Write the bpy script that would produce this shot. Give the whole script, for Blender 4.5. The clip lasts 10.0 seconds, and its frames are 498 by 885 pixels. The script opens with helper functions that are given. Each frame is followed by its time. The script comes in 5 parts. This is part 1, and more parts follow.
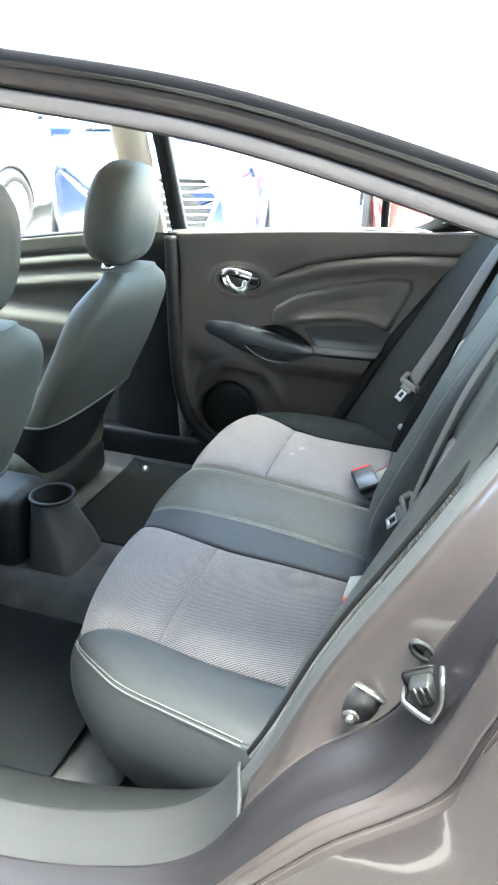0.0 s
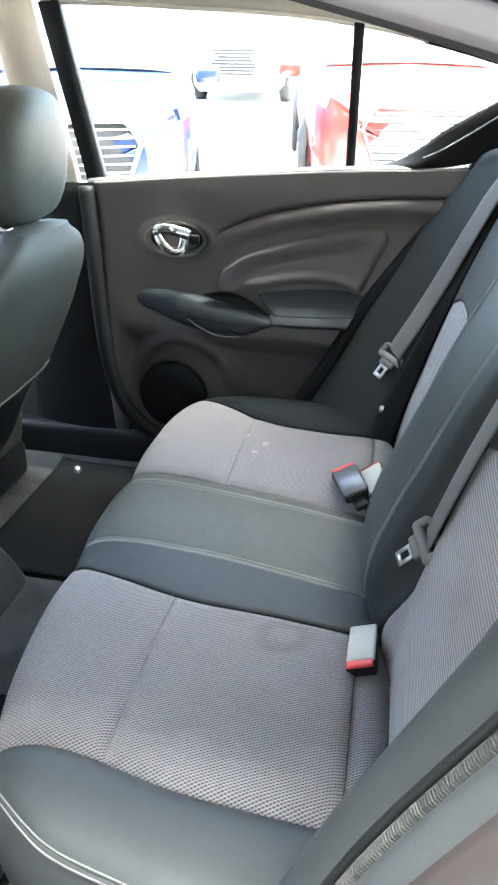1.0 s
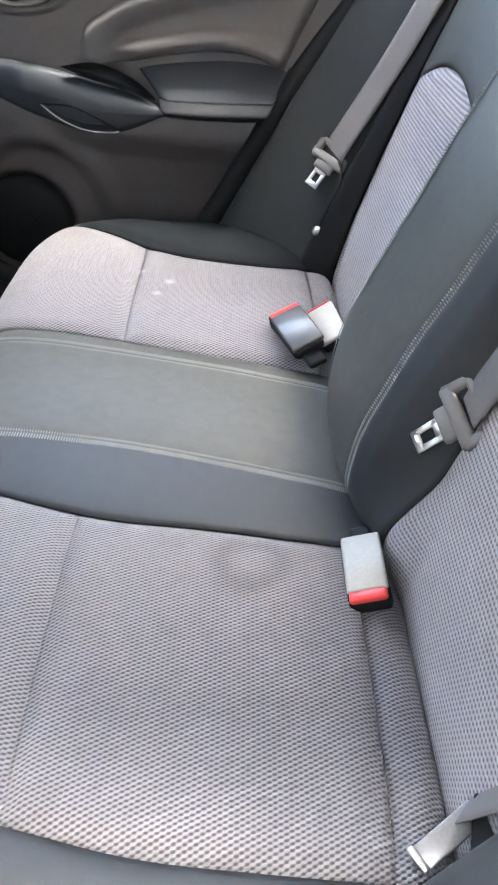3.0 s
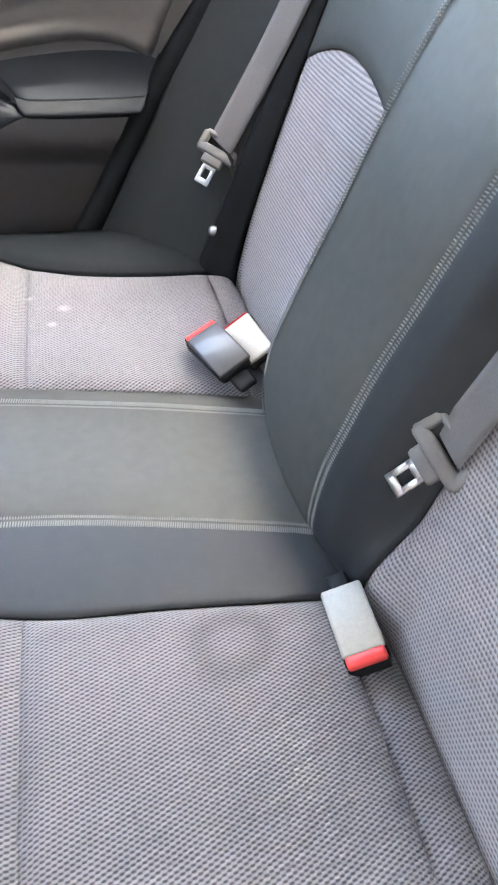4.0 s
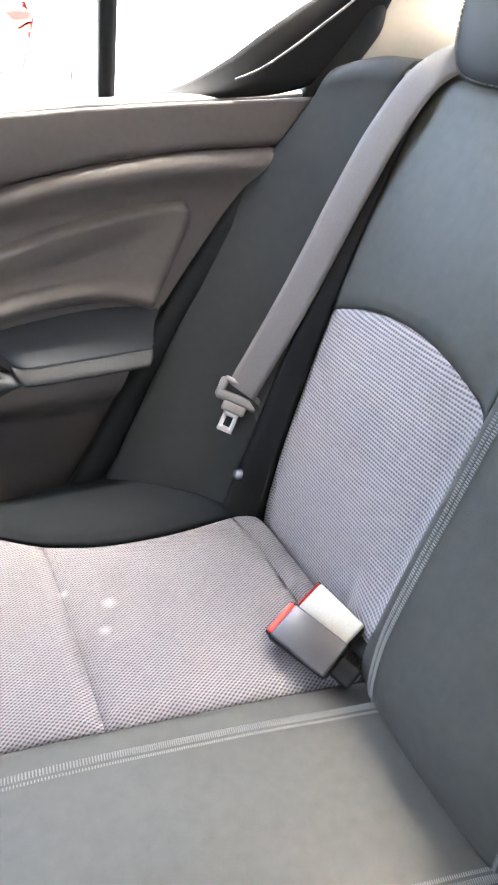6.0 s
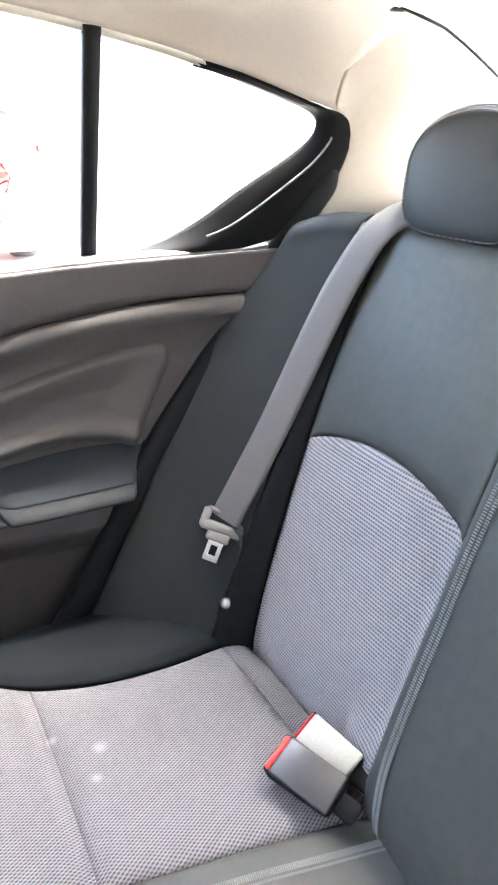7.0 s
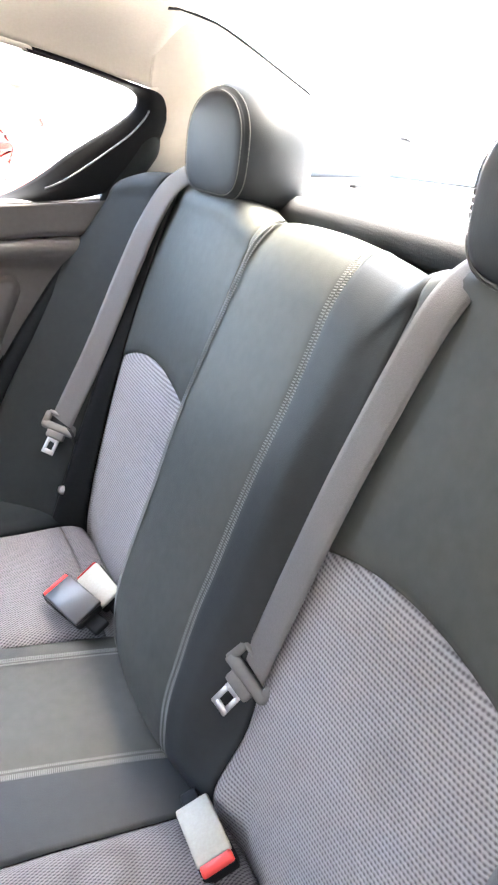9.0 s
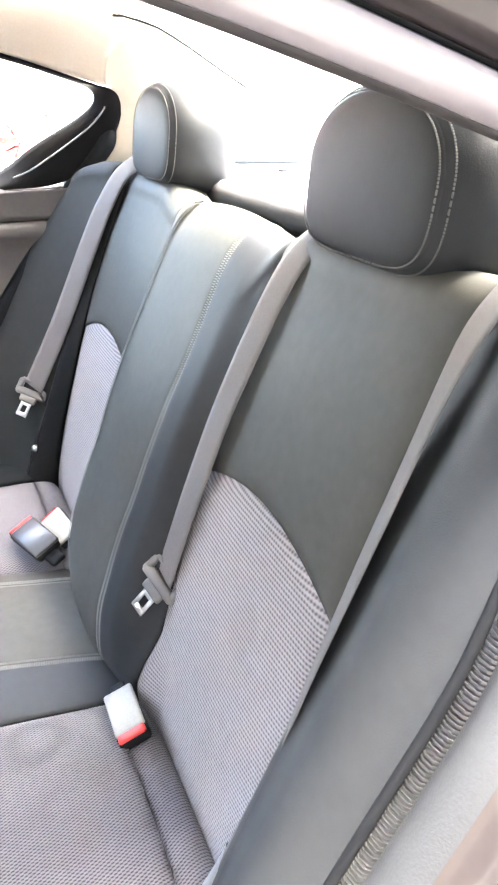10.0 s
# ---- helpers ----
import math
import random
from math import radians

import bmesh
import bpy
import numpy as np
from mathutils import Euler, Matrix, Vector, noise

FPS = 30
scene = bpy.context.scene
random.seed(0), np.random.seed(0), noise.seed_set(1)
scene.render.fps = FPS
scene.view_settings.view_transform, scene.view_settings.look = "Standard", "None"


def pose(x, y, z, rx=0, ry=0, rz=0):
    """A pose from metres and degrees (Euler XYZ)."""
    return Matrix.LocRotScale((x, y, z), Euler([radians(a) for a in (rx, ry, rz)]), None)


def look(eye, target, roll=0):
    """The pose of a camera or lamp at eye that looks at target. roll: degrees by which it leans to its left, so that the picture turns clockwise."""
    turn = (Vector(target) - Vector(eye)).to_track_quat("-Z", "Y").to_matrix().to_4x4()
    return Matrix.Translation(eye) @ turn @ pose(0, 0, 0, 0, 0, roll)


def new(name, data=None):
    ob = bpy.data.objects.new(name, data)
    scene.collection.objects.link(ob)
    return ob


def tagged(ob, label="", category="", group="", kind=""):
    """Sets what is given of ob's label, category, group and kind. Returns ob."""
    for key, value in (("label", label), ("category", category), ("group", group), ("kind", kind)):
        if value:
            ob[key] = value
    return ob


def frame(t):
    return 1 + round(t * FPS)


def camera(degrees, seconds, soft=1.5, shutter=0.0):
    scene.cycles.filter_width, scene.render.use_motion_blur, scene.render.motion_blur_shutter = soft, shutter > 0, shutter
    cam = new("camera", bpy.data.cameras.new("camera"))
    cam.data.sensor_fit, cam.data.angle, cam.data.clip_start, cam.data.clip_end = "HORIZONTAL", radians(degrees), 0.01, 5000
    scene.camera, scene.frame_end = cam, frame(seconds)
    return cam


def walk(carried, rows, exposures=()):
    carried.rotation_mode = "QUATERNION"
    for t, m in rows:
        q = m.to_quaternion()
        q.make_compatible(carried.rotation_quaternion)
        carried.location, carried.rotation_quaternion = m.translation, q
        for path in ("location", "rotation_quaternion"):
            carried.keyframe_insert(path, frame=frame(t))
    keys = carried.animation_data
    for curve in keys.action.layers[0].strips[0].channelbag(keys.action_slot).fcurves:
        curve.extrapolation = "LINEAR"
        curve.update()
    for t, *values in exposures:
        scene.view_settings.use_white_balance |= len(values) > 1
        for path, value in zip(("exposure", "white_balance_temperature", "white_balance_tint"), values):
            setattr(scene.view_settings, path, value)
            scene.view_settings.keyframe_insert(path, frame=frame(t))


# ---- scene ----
cam = camera(38.7, 10.0, soft=2.2)
PATH = [
    (0, (0.39, -1.329, 1.333), (-0.108, 0.436, 0.535), 2.7),
    (0.5, (0.321, -1.164, 1.287), (-0.096, 0.595, 0.43), 2.7),
    (1, (0.269, -0.994, 1.275), (-0.053, 0.76, 0.369), 1.4),
    (1.5, (0.201, -0.863, 1.244), (-0.068, 0.87, 0.285), 2.5),
    (1.8, (0.156, -0.794, 1.22), (-0.017, 0.888, 0.152), 3.2),
    (2, (0.131, -0.761, 1.191), (0.029, 0.907, 0.093), 3.5),
    (2.2, (0.122, -0.755, 1.183), (0.075, 0.895, 0.054), 4.5),
    (2.5, (0.126, -0.73, 1.138), (0.141, 0.875, -0.056), 5.2),
    (3, (0.136, -0.682, 1.091), (0.245, 0.879, -0.154), 6.1),
    (3.2, (0.134, -0.661, 1.102), (0.289, 0.888, -0.153), 5.9),
    (4.3, (0.046, -0.51, 1.107), (0.555, 0.921, -0.195), 5.6),
    (4.5, (0.022, -0.475, 1.106), (0.58, 0.949, -0.183), 5.6),
    (4.7, (-0.001, -0.439, 1.126), (0.629, 0.949, -0.169), 5.6),
    (5, (-0.029, -0.393, 1.133), (0.651, 1.0, -0.131), 4.5),
    (5.5, (-0.081, -0.322, 1.177), (0.678, 1.124, 0.023), 4.9),
    (5.7, (-0.098, -0.29, 1.214), (0.671, 1.166, 0.078), 4.7),
    (6.8, (-0.097, -0.266, 1.26), (0.732, 1.354, 0.431), 1.4),
    (7, (-0.115, -0.285, 1.265), (0.783, 1.323, 0.484), 1.8),
    (7.5, (-0.069, -0.374, 1.28), (0.826, 1.255, 0.541), 1.6),
    (8, (-0.041, -0.498, 1.29), (0.807, 1.153, 0.544), 0.6),
    (8.5, (0.009, -0.59, 1.274), (0.838, 1.036, 0.457), 2.8),
    (9, (0.084, -0.687, 1.268), (0.899, 0.941, 0.442), 3.3),
    (9.5, (0.137, -0.789, 1.278), (0.901, 0.868, 0.459), 2.3),
    (10, (0.145, -0.888, 1.278), (0.904, 0.755, 0.428), 2.1),
]

EXPOSURES = [(0.0, 5.6, 6000, -9), (0.5, 5.5, 6000, -8), (1.0, 5.37, 6050, -5), (1.5, 5.35, 6050, -3), (2.0, 5.25, 6100, 0), (2.5, 5.76, 6550, 5), (3.0, 5.85, 6400, 3), (4.5, 6.0, 6500, 4), (5.0, 6.02, 6700, 6), (5.5, 6.0, 6700, 6), (7.0, 5.85, 6350, 3), (7.5, 5.68, 6400, 4), (8.5, 5.75, 6450, 5), (9.0, 5.87, 6500, 5), (9.5, 6.28, 6600, 6), (10.0, 6.32, 6600, 6)]
walk(cam, [(t, look(eye, target, roll)) for t, eye, target, roll in PATH], EXPOSURES)

# ---- light ----
world = bpy.data.worlds.new("sky")
scene.world = world
world.use_nodes = True
wn = world.node_tree.nodes
sky = wn.new("ShaderNodeTexSky")
sky.sky_type = "NISHITA"
sky.sun_disc = False
SUN_EL, SUN_AZ = 75.0, -6.0          # degrees; azimuth from +x (rear of the car) towards +y
sky.air_density, sky.dust_density, sky.ozone_density = 1.0, 7.0, 0.6
sky.sun_elevation = radians(SUN_EL)
sky.sun_rotation = radians(90 - SUN_AZ)
wn["Background"].inputs[1].default_value = 0.15
world.node_tree.links.new(sky.outputs[0], wn["Background"].inputs[0])
sun = new("sun", bpy.data.lights.new("sun", "SUN"))
sun.data.energy, sun.data.angle, sun.data.color = 0.5, radians(10), (1.0, 0.96, 0.9)
ce, se = math.cos(radians(SUN_EL)), math.sin(radians(SUN_EL))
ca, sa = math.cos(radians(SUN_AZ)), math.sin(radians(SUN_AZ))
sun.matrix_world = look((ce * ca * 20, ce * sa * 20, se * 20), (0, 0, 0))

# ---- materials ----
def material(name, color, rough=0.6, metal=0.0, var=0.12, scale=30.0, bump=0.0, bump_scale=400.0, stains=0.0, spec=0.5, coat=0.0):
    """A principled surface with tone variation at two scales and fine relief."""
    m = bpy.data.materials.new(name)
    m.use_nodes = True
    n, l = m.node_tree.nodes, m.node_tree.links
    p = n["Principled BSDF"]
    p.inputs["Roughness"].default_value, p.inputs["Metallic"].default_value = rough, metal
    p.inputs["Specular IOR Level"].default_value = spec
    p.inputs["Coat Weight"].default_value = coat
    co = n.new("ShaderNodeTexCoord")
    big, small = n.new("ShaderNodeTexNoise"), n.new("ShaderNodeTexNoise")
    big.inputs["Scale"].default_value, small.inputs["Scale"].default_value = scale * 0.2, scale * 6
    big.inputs["Detail"].default_value = 4
    for t in (big, small):
        l.new(co.outputs["Object"], t.inputs["Vector"])
    add = n.new("ShaderNodeMath")
    add.operation = "ADD"
    l.new(big.outputs["Fac"], add.inputs[0])
    l.new(small.outputs["Fac"], add.inputs[1])
    ramp = n.new("ShaderNodeMapRange")
    ramp.inputs["From Min"].default_value, ramp.inputs["From Max"].default_value = 0.6, 1.4
    ramp.inputs["To Min"].default_value, ramp.inputs["To Max"].default_value = 1 - var, 1 + var
    l.new(add.outputs[0], ramp.inputs["Value"])
    mul = n.new("ShaderNodeVectorMath")
    mul.operation = "SCALE"
    mul.inputs[0].default_value = color
    l.new(ramp.outputs[0], mul.inputs["Scale"])
    l.new(mul.outputs[0], p.inputs["Base Color"])
    if rough > 0.335:
        r2 = n.new("ShaderNodeMapRange")
        r2.inputs["To Min"].default_value, r2.inputs["To Max"].default_value = rough - 0.08, min(1, rough + 0.08)
        l.new(big.outputs["Fac"], r2.inputs["Value"])
        l.new(r2.outputs[0], p.inputs["Roughness"])
    if bump:
        b, t = n.new("ShaderNodeBump"), n.new("ShaderNodeTexNoise")
        t.inputs["Scale"].default_value, t.inputs["Detail"].default_value = bump_scale, 3
        b.inputs["Strength"].default_value, b.inputs["Distance"].default_value = bump, 0.001
        l.new(co.outputs["Object"], t.inputs["Vector"])
        l.new(t.outputs["Fac"], b.inputs["Height"])
        l.new(b.outputs[0], p.inputs["Normal"])
    return m


def woven(name, light, dark, axes, pitch=(0.0080, 0.0020), rib=0.0):
    """Mesh seat cloth: a pale net over dark holes. axes: the long way of the holes, the short way."""
    m = material(name, light, 0.85, var=0.10, scale=20, spec=0.25)
    n, l = m.node_tree.nodes, m.node_tree.links
    p = n["Principled BSDF"]
    co = [x for x in n if x.type == "TEX_COORD"][0]
    sep = n.new("ShaderNodeSeparateXYZ")
    l.new(co.outputs["Object"], sep.inputs[0])

    def maths(op, a, b=0.0):
        k = n.new("ShaderNodeMath")
        k.operation = op
        for i, v in enumerate((a, b)):
            if isinstance(v, (int, float)):
                k.inputs[i].default_value = v
            else:
                l.new(v, k.inputs[i])
        return k.outputs[0]

    # Lens-shaped holes, each row half a step on from the last, pulled a little out of line.
    wob = n.new("ShaderNodeTexNoise")
    wob.inputs["Scale"].default_value = 60
    l.new(co.outputs["Object"], wob.inputs["Vector"])
    sway = maths("MULTIPLY", maths("SUBTRACT", wob.outputs["Fac"], 0.5), 1.1)
    across = maths("COSINE", maths("ADD", maths("MULTIPLY", sep.outputs[axes[0]], 6.2832 / pitch[0]), sway))
    along = maths("COSINE", maths("ADD", maths("MULTIPLY", sep.outputs[axes[1]], 3.1416 / pitch[1]), sway))
    slant = maths("COSINE", maths("SUBTRACT", maths("MULTIPLY", sep.outputs[axes[0]], 6.2832 / pitch[0]), maths("MULTIPLY", sep.outputs[axes[1]], 3.1416 / pitch[1])))
    ribs = maths("COSINE", maths("ADD", maths("MULTIPLY", sep.outputs[axes[0]], 12.5664 / pitch[0]), sway))      # raised between the files of holes
    dots = maths("ADD", maths("MULTIPLY", maths("MULTIPLY", across, along), 0.72 - 0.6 * rib), maths("MULTIPLY", slant, 0.30 * max(0.0, 1 - 2 * rib)))
    dots = maths("ADD", maths("SUBTRACT", dots, maths("MULTIPLY", ribs, 0.6 * rib)), 0.10)
    fac = n.new("ShaderNodeMapRange")
    fac.inputs["From Min"].default_value, fac.inputs["From Max"].default_value = -0.50, 0.45
    l.new(dots, fac.inputs["Value"])
    height = fac.outputs[0]
    # A faint water stain.
    stain = n.new("ShaderNodeTexNoise")
    stain.inputs["Scale"].default_value = 9
    l.new(co.outputs["Object"], stain.inputs["Vector"])
    st = n.new("ShaderNodeMapRange")
    st.inputs["From Min"].default_value, st.inputs["From Max"].default_value = 0.57, 0.66
    st.inputs["To Min"].default_value, st.inputs["To Max"].default_value = 1.0, 0.93
    l.new(stain.outputs["Fac"], st.inputs["Value"])
    mix = n.new("ShaderNodeMix")
    mix.data_type = "RGBA"
    mix.inputs["A"].default_value, mix.inputs["B"].default_value = (*dark, 1), (*light, 1)
    l.new(fac.outputs[0], mix.inputs["Factor"])
    scale_node = [x for x in n if x.type == "VECT_MATH"][0]
    l.new(mix.outputs["Result"], scale_node.inputs[0])
    tint = n.new("ShaderNodeVectorMath")
    tint.operation = "SCALE"
    l.new(scale_node.outputs[0], tint.inputs[0])
    l.new(st.outputs[0], tint.inputs["Scale"])
    # An old ring-shaped water mark near the buckle.
    ring_d = n.new("ShaderNodeVectorMath")
    ring_d.operation = "DISTANCE"
    l.new(co.outputs["Object"], ring_d.inputs[0])
    ring_d.inputs[1].default_value = (0.180, -0.210, 0.565)
    warped = maths("ADD", ring_d.outputs["Value"], maths("MULTIPLY", stain.outputs["Fac"], 0.055))
    mark = maths("SUBTRACT", 1.0, maths("MULTIPLY", maths("POWER", 2.718, maths("MULTIPLY", maths("POWER", maths("MULTIPLY", maths("SUBTRACT", warped, 0.058), 75.0), 2.0), -1.0)), 0.24))
    worn = n.new("ShaderNodeVectorMath")
    worn.operation = "SCALE"
    l.new(tint.outputs[0], worn.inputs[0])
    l.new(mark, worn.inputs["Scale"])
    tint = worn
    # Three small worn-in pale specks on the far seat.
    colour = tint.outputs[0]
    for spot, size in (((0.055, 0.374, 0.57), 0.0085), ((0.038, 0.331, 0.57), 0.0070), ((0.006, 0.416, 0.565), 0.0060)):
        away = n.new("ShaderNodeVectorMath")
        away.operation = "DISTANCE"
        l.new(co.outputs["Object"], away.inputs[0])
        away.inputs[1].default_value = spot
        near = n.new("ShaderNodeMapRange")
        near.inputs["From Min"].default_value, near.inputs["From Max"].default_value = size * 1.7, size * 0.35
        near.inputs["To Max"].default_value = 0.34
        l.new(maths("ADD", away.outputs["Value"], maths("MULTIPLY", stain.outputs["Fac"], 0.004)), near.inputs["Value"])
        speck = n.new("ShaderNodeMix")
        speck.data_type = "RGBA"
        speck.inputs["B"].default_value = (0.5, 0.5, 0.5, 1)
        l.new(near.outputs[0], speck.inputs["Factor"])
        l.new(colour, speck.inputs["A"])
        colour = speck.outputs["Result"]
    l.new(colour, p.inputs["Base Color"])
    b = n.new("ShaderNodeBump")
    b.inputs["Strength"].default_value, b.inputs["Distance"].default_value = 0.7, 0.0012
    l.new(height, b.inputs["Height"])
    l.new(b.outputs[0], p.inputs["Normal"])
    p.inputs["Sheen Weight"].default_value = 0.15
    return m


def glass_material(name, color=(1, 1, 1), alpha=0.06):
    """Thin window glass: mostly clear, with a gloss."""
    m = bpy.data.materials.new(name)
    m.use_nodes = True
    n, l = m.node_tree.nodes, m.node_tree.links
    n.clear()
    out, mix = n.new("ShaderNodeOutputMaterial"), n.new("ShaderNodeMixShader")
    clear, gloss = n.new("ShaderNodeBsdfTransparent"), n.new("ShaderNodeBsdfGlossy")
    clear.inputs[0].default_value = (*color, 1)
    gloss.inputs["Roughness"].default_value = 0.02
    mix.inputs[0].default_value = 0.05
    l.new(clear.outputs[0], mix.inputs[1])
    l.new(gloss.outputs[0], mix.inputs[2])
    l.new(mix.outputs[0], out.inputs[0])
    return m


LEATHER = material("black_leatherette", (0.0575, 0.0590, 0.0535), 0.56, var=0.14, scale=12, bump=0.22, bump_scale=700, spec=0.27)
# Same leatherette, darkened: shade on head restraints and flanks put into the colour.
LEATHER_SHADED = material("black_leatherette_shaded", (0.0255, 0.0285, 0.0320), 0.56, var=0.10, scale=12, bump=0.22, bump_scale=700, spec=0.3)
# Three more copies of it, each darkened to stand for shade on its part.
LEATHER_DEEP_SHADE = material("black_leatherette_deep_shade", (0.0105, 0.0130, 0.0155), 0.66, var=0.10, scale=12, bump=0.22, bump_scale=700, spec=0.08)
LEATHER_HALF_SHADE = material("black_leatherette_half_shade", (0.043, 0.0455, 0.0465), 0.55, var=0.10, scale=12, bump=0.22, bump_scale=700, spec=0.3)
LEATHER_WING_SHADE = material("black_leatherette_wing_shade", (0.026, 0.0285, 0.0285), 0.60, var=0.10, scale=12, bump=0.22, bump_scale=700, spec=0.2)
# One fabric in two tones; the seat's dimmer light is put into its colours.
CLOTH_SEAT = woven("mesh_grey_cloth_seat", (0.212, 0.203, 0.214), (0.062, 0.058, 0.065), (0, 1), rib=0.10)
CLOTH_BACK = woven("mesh_grey_cloth_back", (0.335, 0.316, 0.326), (0.118, 0.109, 0.116), (2, 1), (0.0096, 0.0023), 0.72)
THREAD = material("grey_thread", (0.16, 0.163, 0.156), 0.8, var=0.2, scale=200)
PANEL = material("dark_brown_grey_plastic", (0.082, 0.074, 0.072), 0.37, var=0.10, scale=20, bump=0.25, bump_scale=900)
PANEL_SOFT = material("dark_soft_trim", (0.082, 0.075, 0.073), 0.36, var=0.08, scale=18, bump=0.2, bump_scale=700)
ARM = material("blue_black_plastic", (0.027, 0.031, 0.038), 0.60, var=0.08, scale=20, spec=0.30, bump=0.2, bump_scale=900)
BLACK = material("black_plastic", (0.010, 0.0108, 0.012), 0.55, var=0.15, scale=30, bump=0.2, bump_scale=600, spec=0.16)
RUBBER = material("grey_black_rubber", (0.034, 0.036, 0.039), 0.6, var=0.15, scale=60, bump=0.3, bump_scale=500)
RIB_RUBBER = material("ribbed_seal_rubber", (0.048, 0.048, 0.050), 0.6, var=0.15, scale=60)
CREAM = material("cream_headliner_cloth", (0.44, 0.395, 0.335), 0.9, var=0.05, scale=40, bump=0.3, bump_scale=1500)
CREAM_TRIM = material("cream_pillar_plastic", (0.52, 0.475, 0.40), 0.55, var=0.04, scale=20, bump=0.15, bump_scale=900)
CHROME = material("chrome", (0.80, 0.80, 0.82), 0.10, 1.0, var=0.04, scale=30)
STEEL = material("zinc_steel", (0.55, 0.55, 0.56), 0.28, 1.0, var=0.10, scale=60)
DARK_STEEL = material("dark_striker_steel", (0.035, 0.034, 0.036), 0.42, 0.3, var=0.15, scale=80)
WEB = material("grey_belt_webbing", (0.145, 0.138, 0.135), 0.75, var=0.08, scale=60, bump=0.5, bump_scale=900)
TONGUE_GREY = material("grey_tongue_plastic", (0.15, 0.145, 0.14), 0.45, var=0.08, scale=50)
BUCKLE_GREY = material("grey_buckle_plastic", (0.36, 0.345, 0.30), 0.45, var=0.10, scale=50, coat=0.05)
BUCKLE_DARK = material("dark_buckle_plastic", (0.034, 0.034, 0.038), 0.36, var=0.10, scale=50, coat=0.15)
RED = material("red_buckle_button", (0.62, 0.035, 0.03), 0.35, var=0.08, scale=60)
CARPET = material("grey_carpet", (0.045, 0.046, 0.048), 0.95, var=0.45, scale=90, bump=0.9, bump_scale=350, spec=0.06)
MAT_RUBBER = material("dark_floor_mat", (0.009, 0.0100, 0.011), 0.9, var=0.15, scale=40, bump=0.6, bump_scale=400, spec=0.02)
PAINT = material("brown_grey_metallic_paint", (0.050, 0.041, 0.041), 0.16, 0.55, var=0.06, scale=30, coat=0.8)
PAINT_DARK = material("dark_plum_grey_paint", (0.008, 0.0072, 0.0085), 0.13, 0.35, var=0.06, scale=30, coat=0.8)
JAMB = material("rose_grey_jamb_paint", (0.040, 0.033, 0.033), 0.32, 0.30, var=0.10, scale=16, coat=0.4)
# The jamb's own paint, darkened to stand for shade in the recess.
RECESS_SHADE = material("shaded_recess_paint", (0.012, 0.011, 0.013), 0.42, 0.1, var=0.08, scale=25, spec=0.25)
FRONT_SEAT = material("olive_grey_leatherette", (0.047, 0.049, 0.040), 0.62, var=0.10, scale=12, bump=0.2, bump_scale=700)
TAN_DOOR = material("olive_tan_door_trim", (0.046, 0.047, 0.041), 0.66, var=0.08, scale=18, bump=0.2, bump_scale=900, spec=0.25)
GLASS = glass_material("window_glass")
CONCRETE = material("pale_concrete", (0.46, 0.45, 0.43), 0.9, var=0.12, scale=1.5, bump=0.4, bump_scale=60)
# Shelf felt in a shaded tone, for the shelf's front.
SHELF_SHADED = material("shaded_shelf_felt", (0.030, 0.031, 0.034), 0.95, var=0.3, scale=120, bump=0.6, bump_scale=500)


# ---- building ----
def thing(name, base, label, category, group="", kind=""):
    ob = new(name)
    ob.location = base
    ob.empty_display_size = 0.05
    return tagged(ob, label, category, group, kind)


def mesh_part(name, verts, faces, mat, parent=None, label="", smooth=True):
    me = bpy.data.meshes.new(name)
    me.from_pydata([tuple(v) for v in verts], [], faces)
    me.materials.append(mat)
    me.polygons.foreach_set("use_smooth", [smooth] * len(me.polygons))
    me.update()
    ob = new(name, me)
    adopt(ob, parent)
    return tagged(ob, label)


def adopt(ob, parent):
    if parent is not None:
        ob.parent = parent
        m, p = Matrix.Identity(4), parent
        while p is not None:
            m = Matrix.Translation(p.location) @ m if p.parent is None else m
            p = p.parent
        ob.matrix_parent_inverse = m.inverted() if parent.parent is None else Matrix.Identity(4)


def part(name, bm, mat, parent=None, label="", smooth=True):
    bmesh.ops.recalc_face_normals(bm, faces=bm.faces[:])
    me = bpy.data.meshes.new(name)
    bm.to_mesh(me)
    bm.free()
    me.materials.append(mat)
    me.polygons.foreach_set("use_smooth", [smooth] * len(me.polygons))
    ob = new(name, me)
    adopt(ob, parent)
    return tagged(ob, label)


def solid(name, verts, faces, mat, parent=None, label=""):
    """As mesh_part, with the faces turned outwards."""
    me = bpy.data.meshes.new("raw")
    me.from_pydata([tuple(v) for v in verts], [], faces)
    bm = bmesh.new()
    bm.from_mesh(me)
    bpy.data.meshes.remove(me)
    return part(name, bm, mat, parent, label)


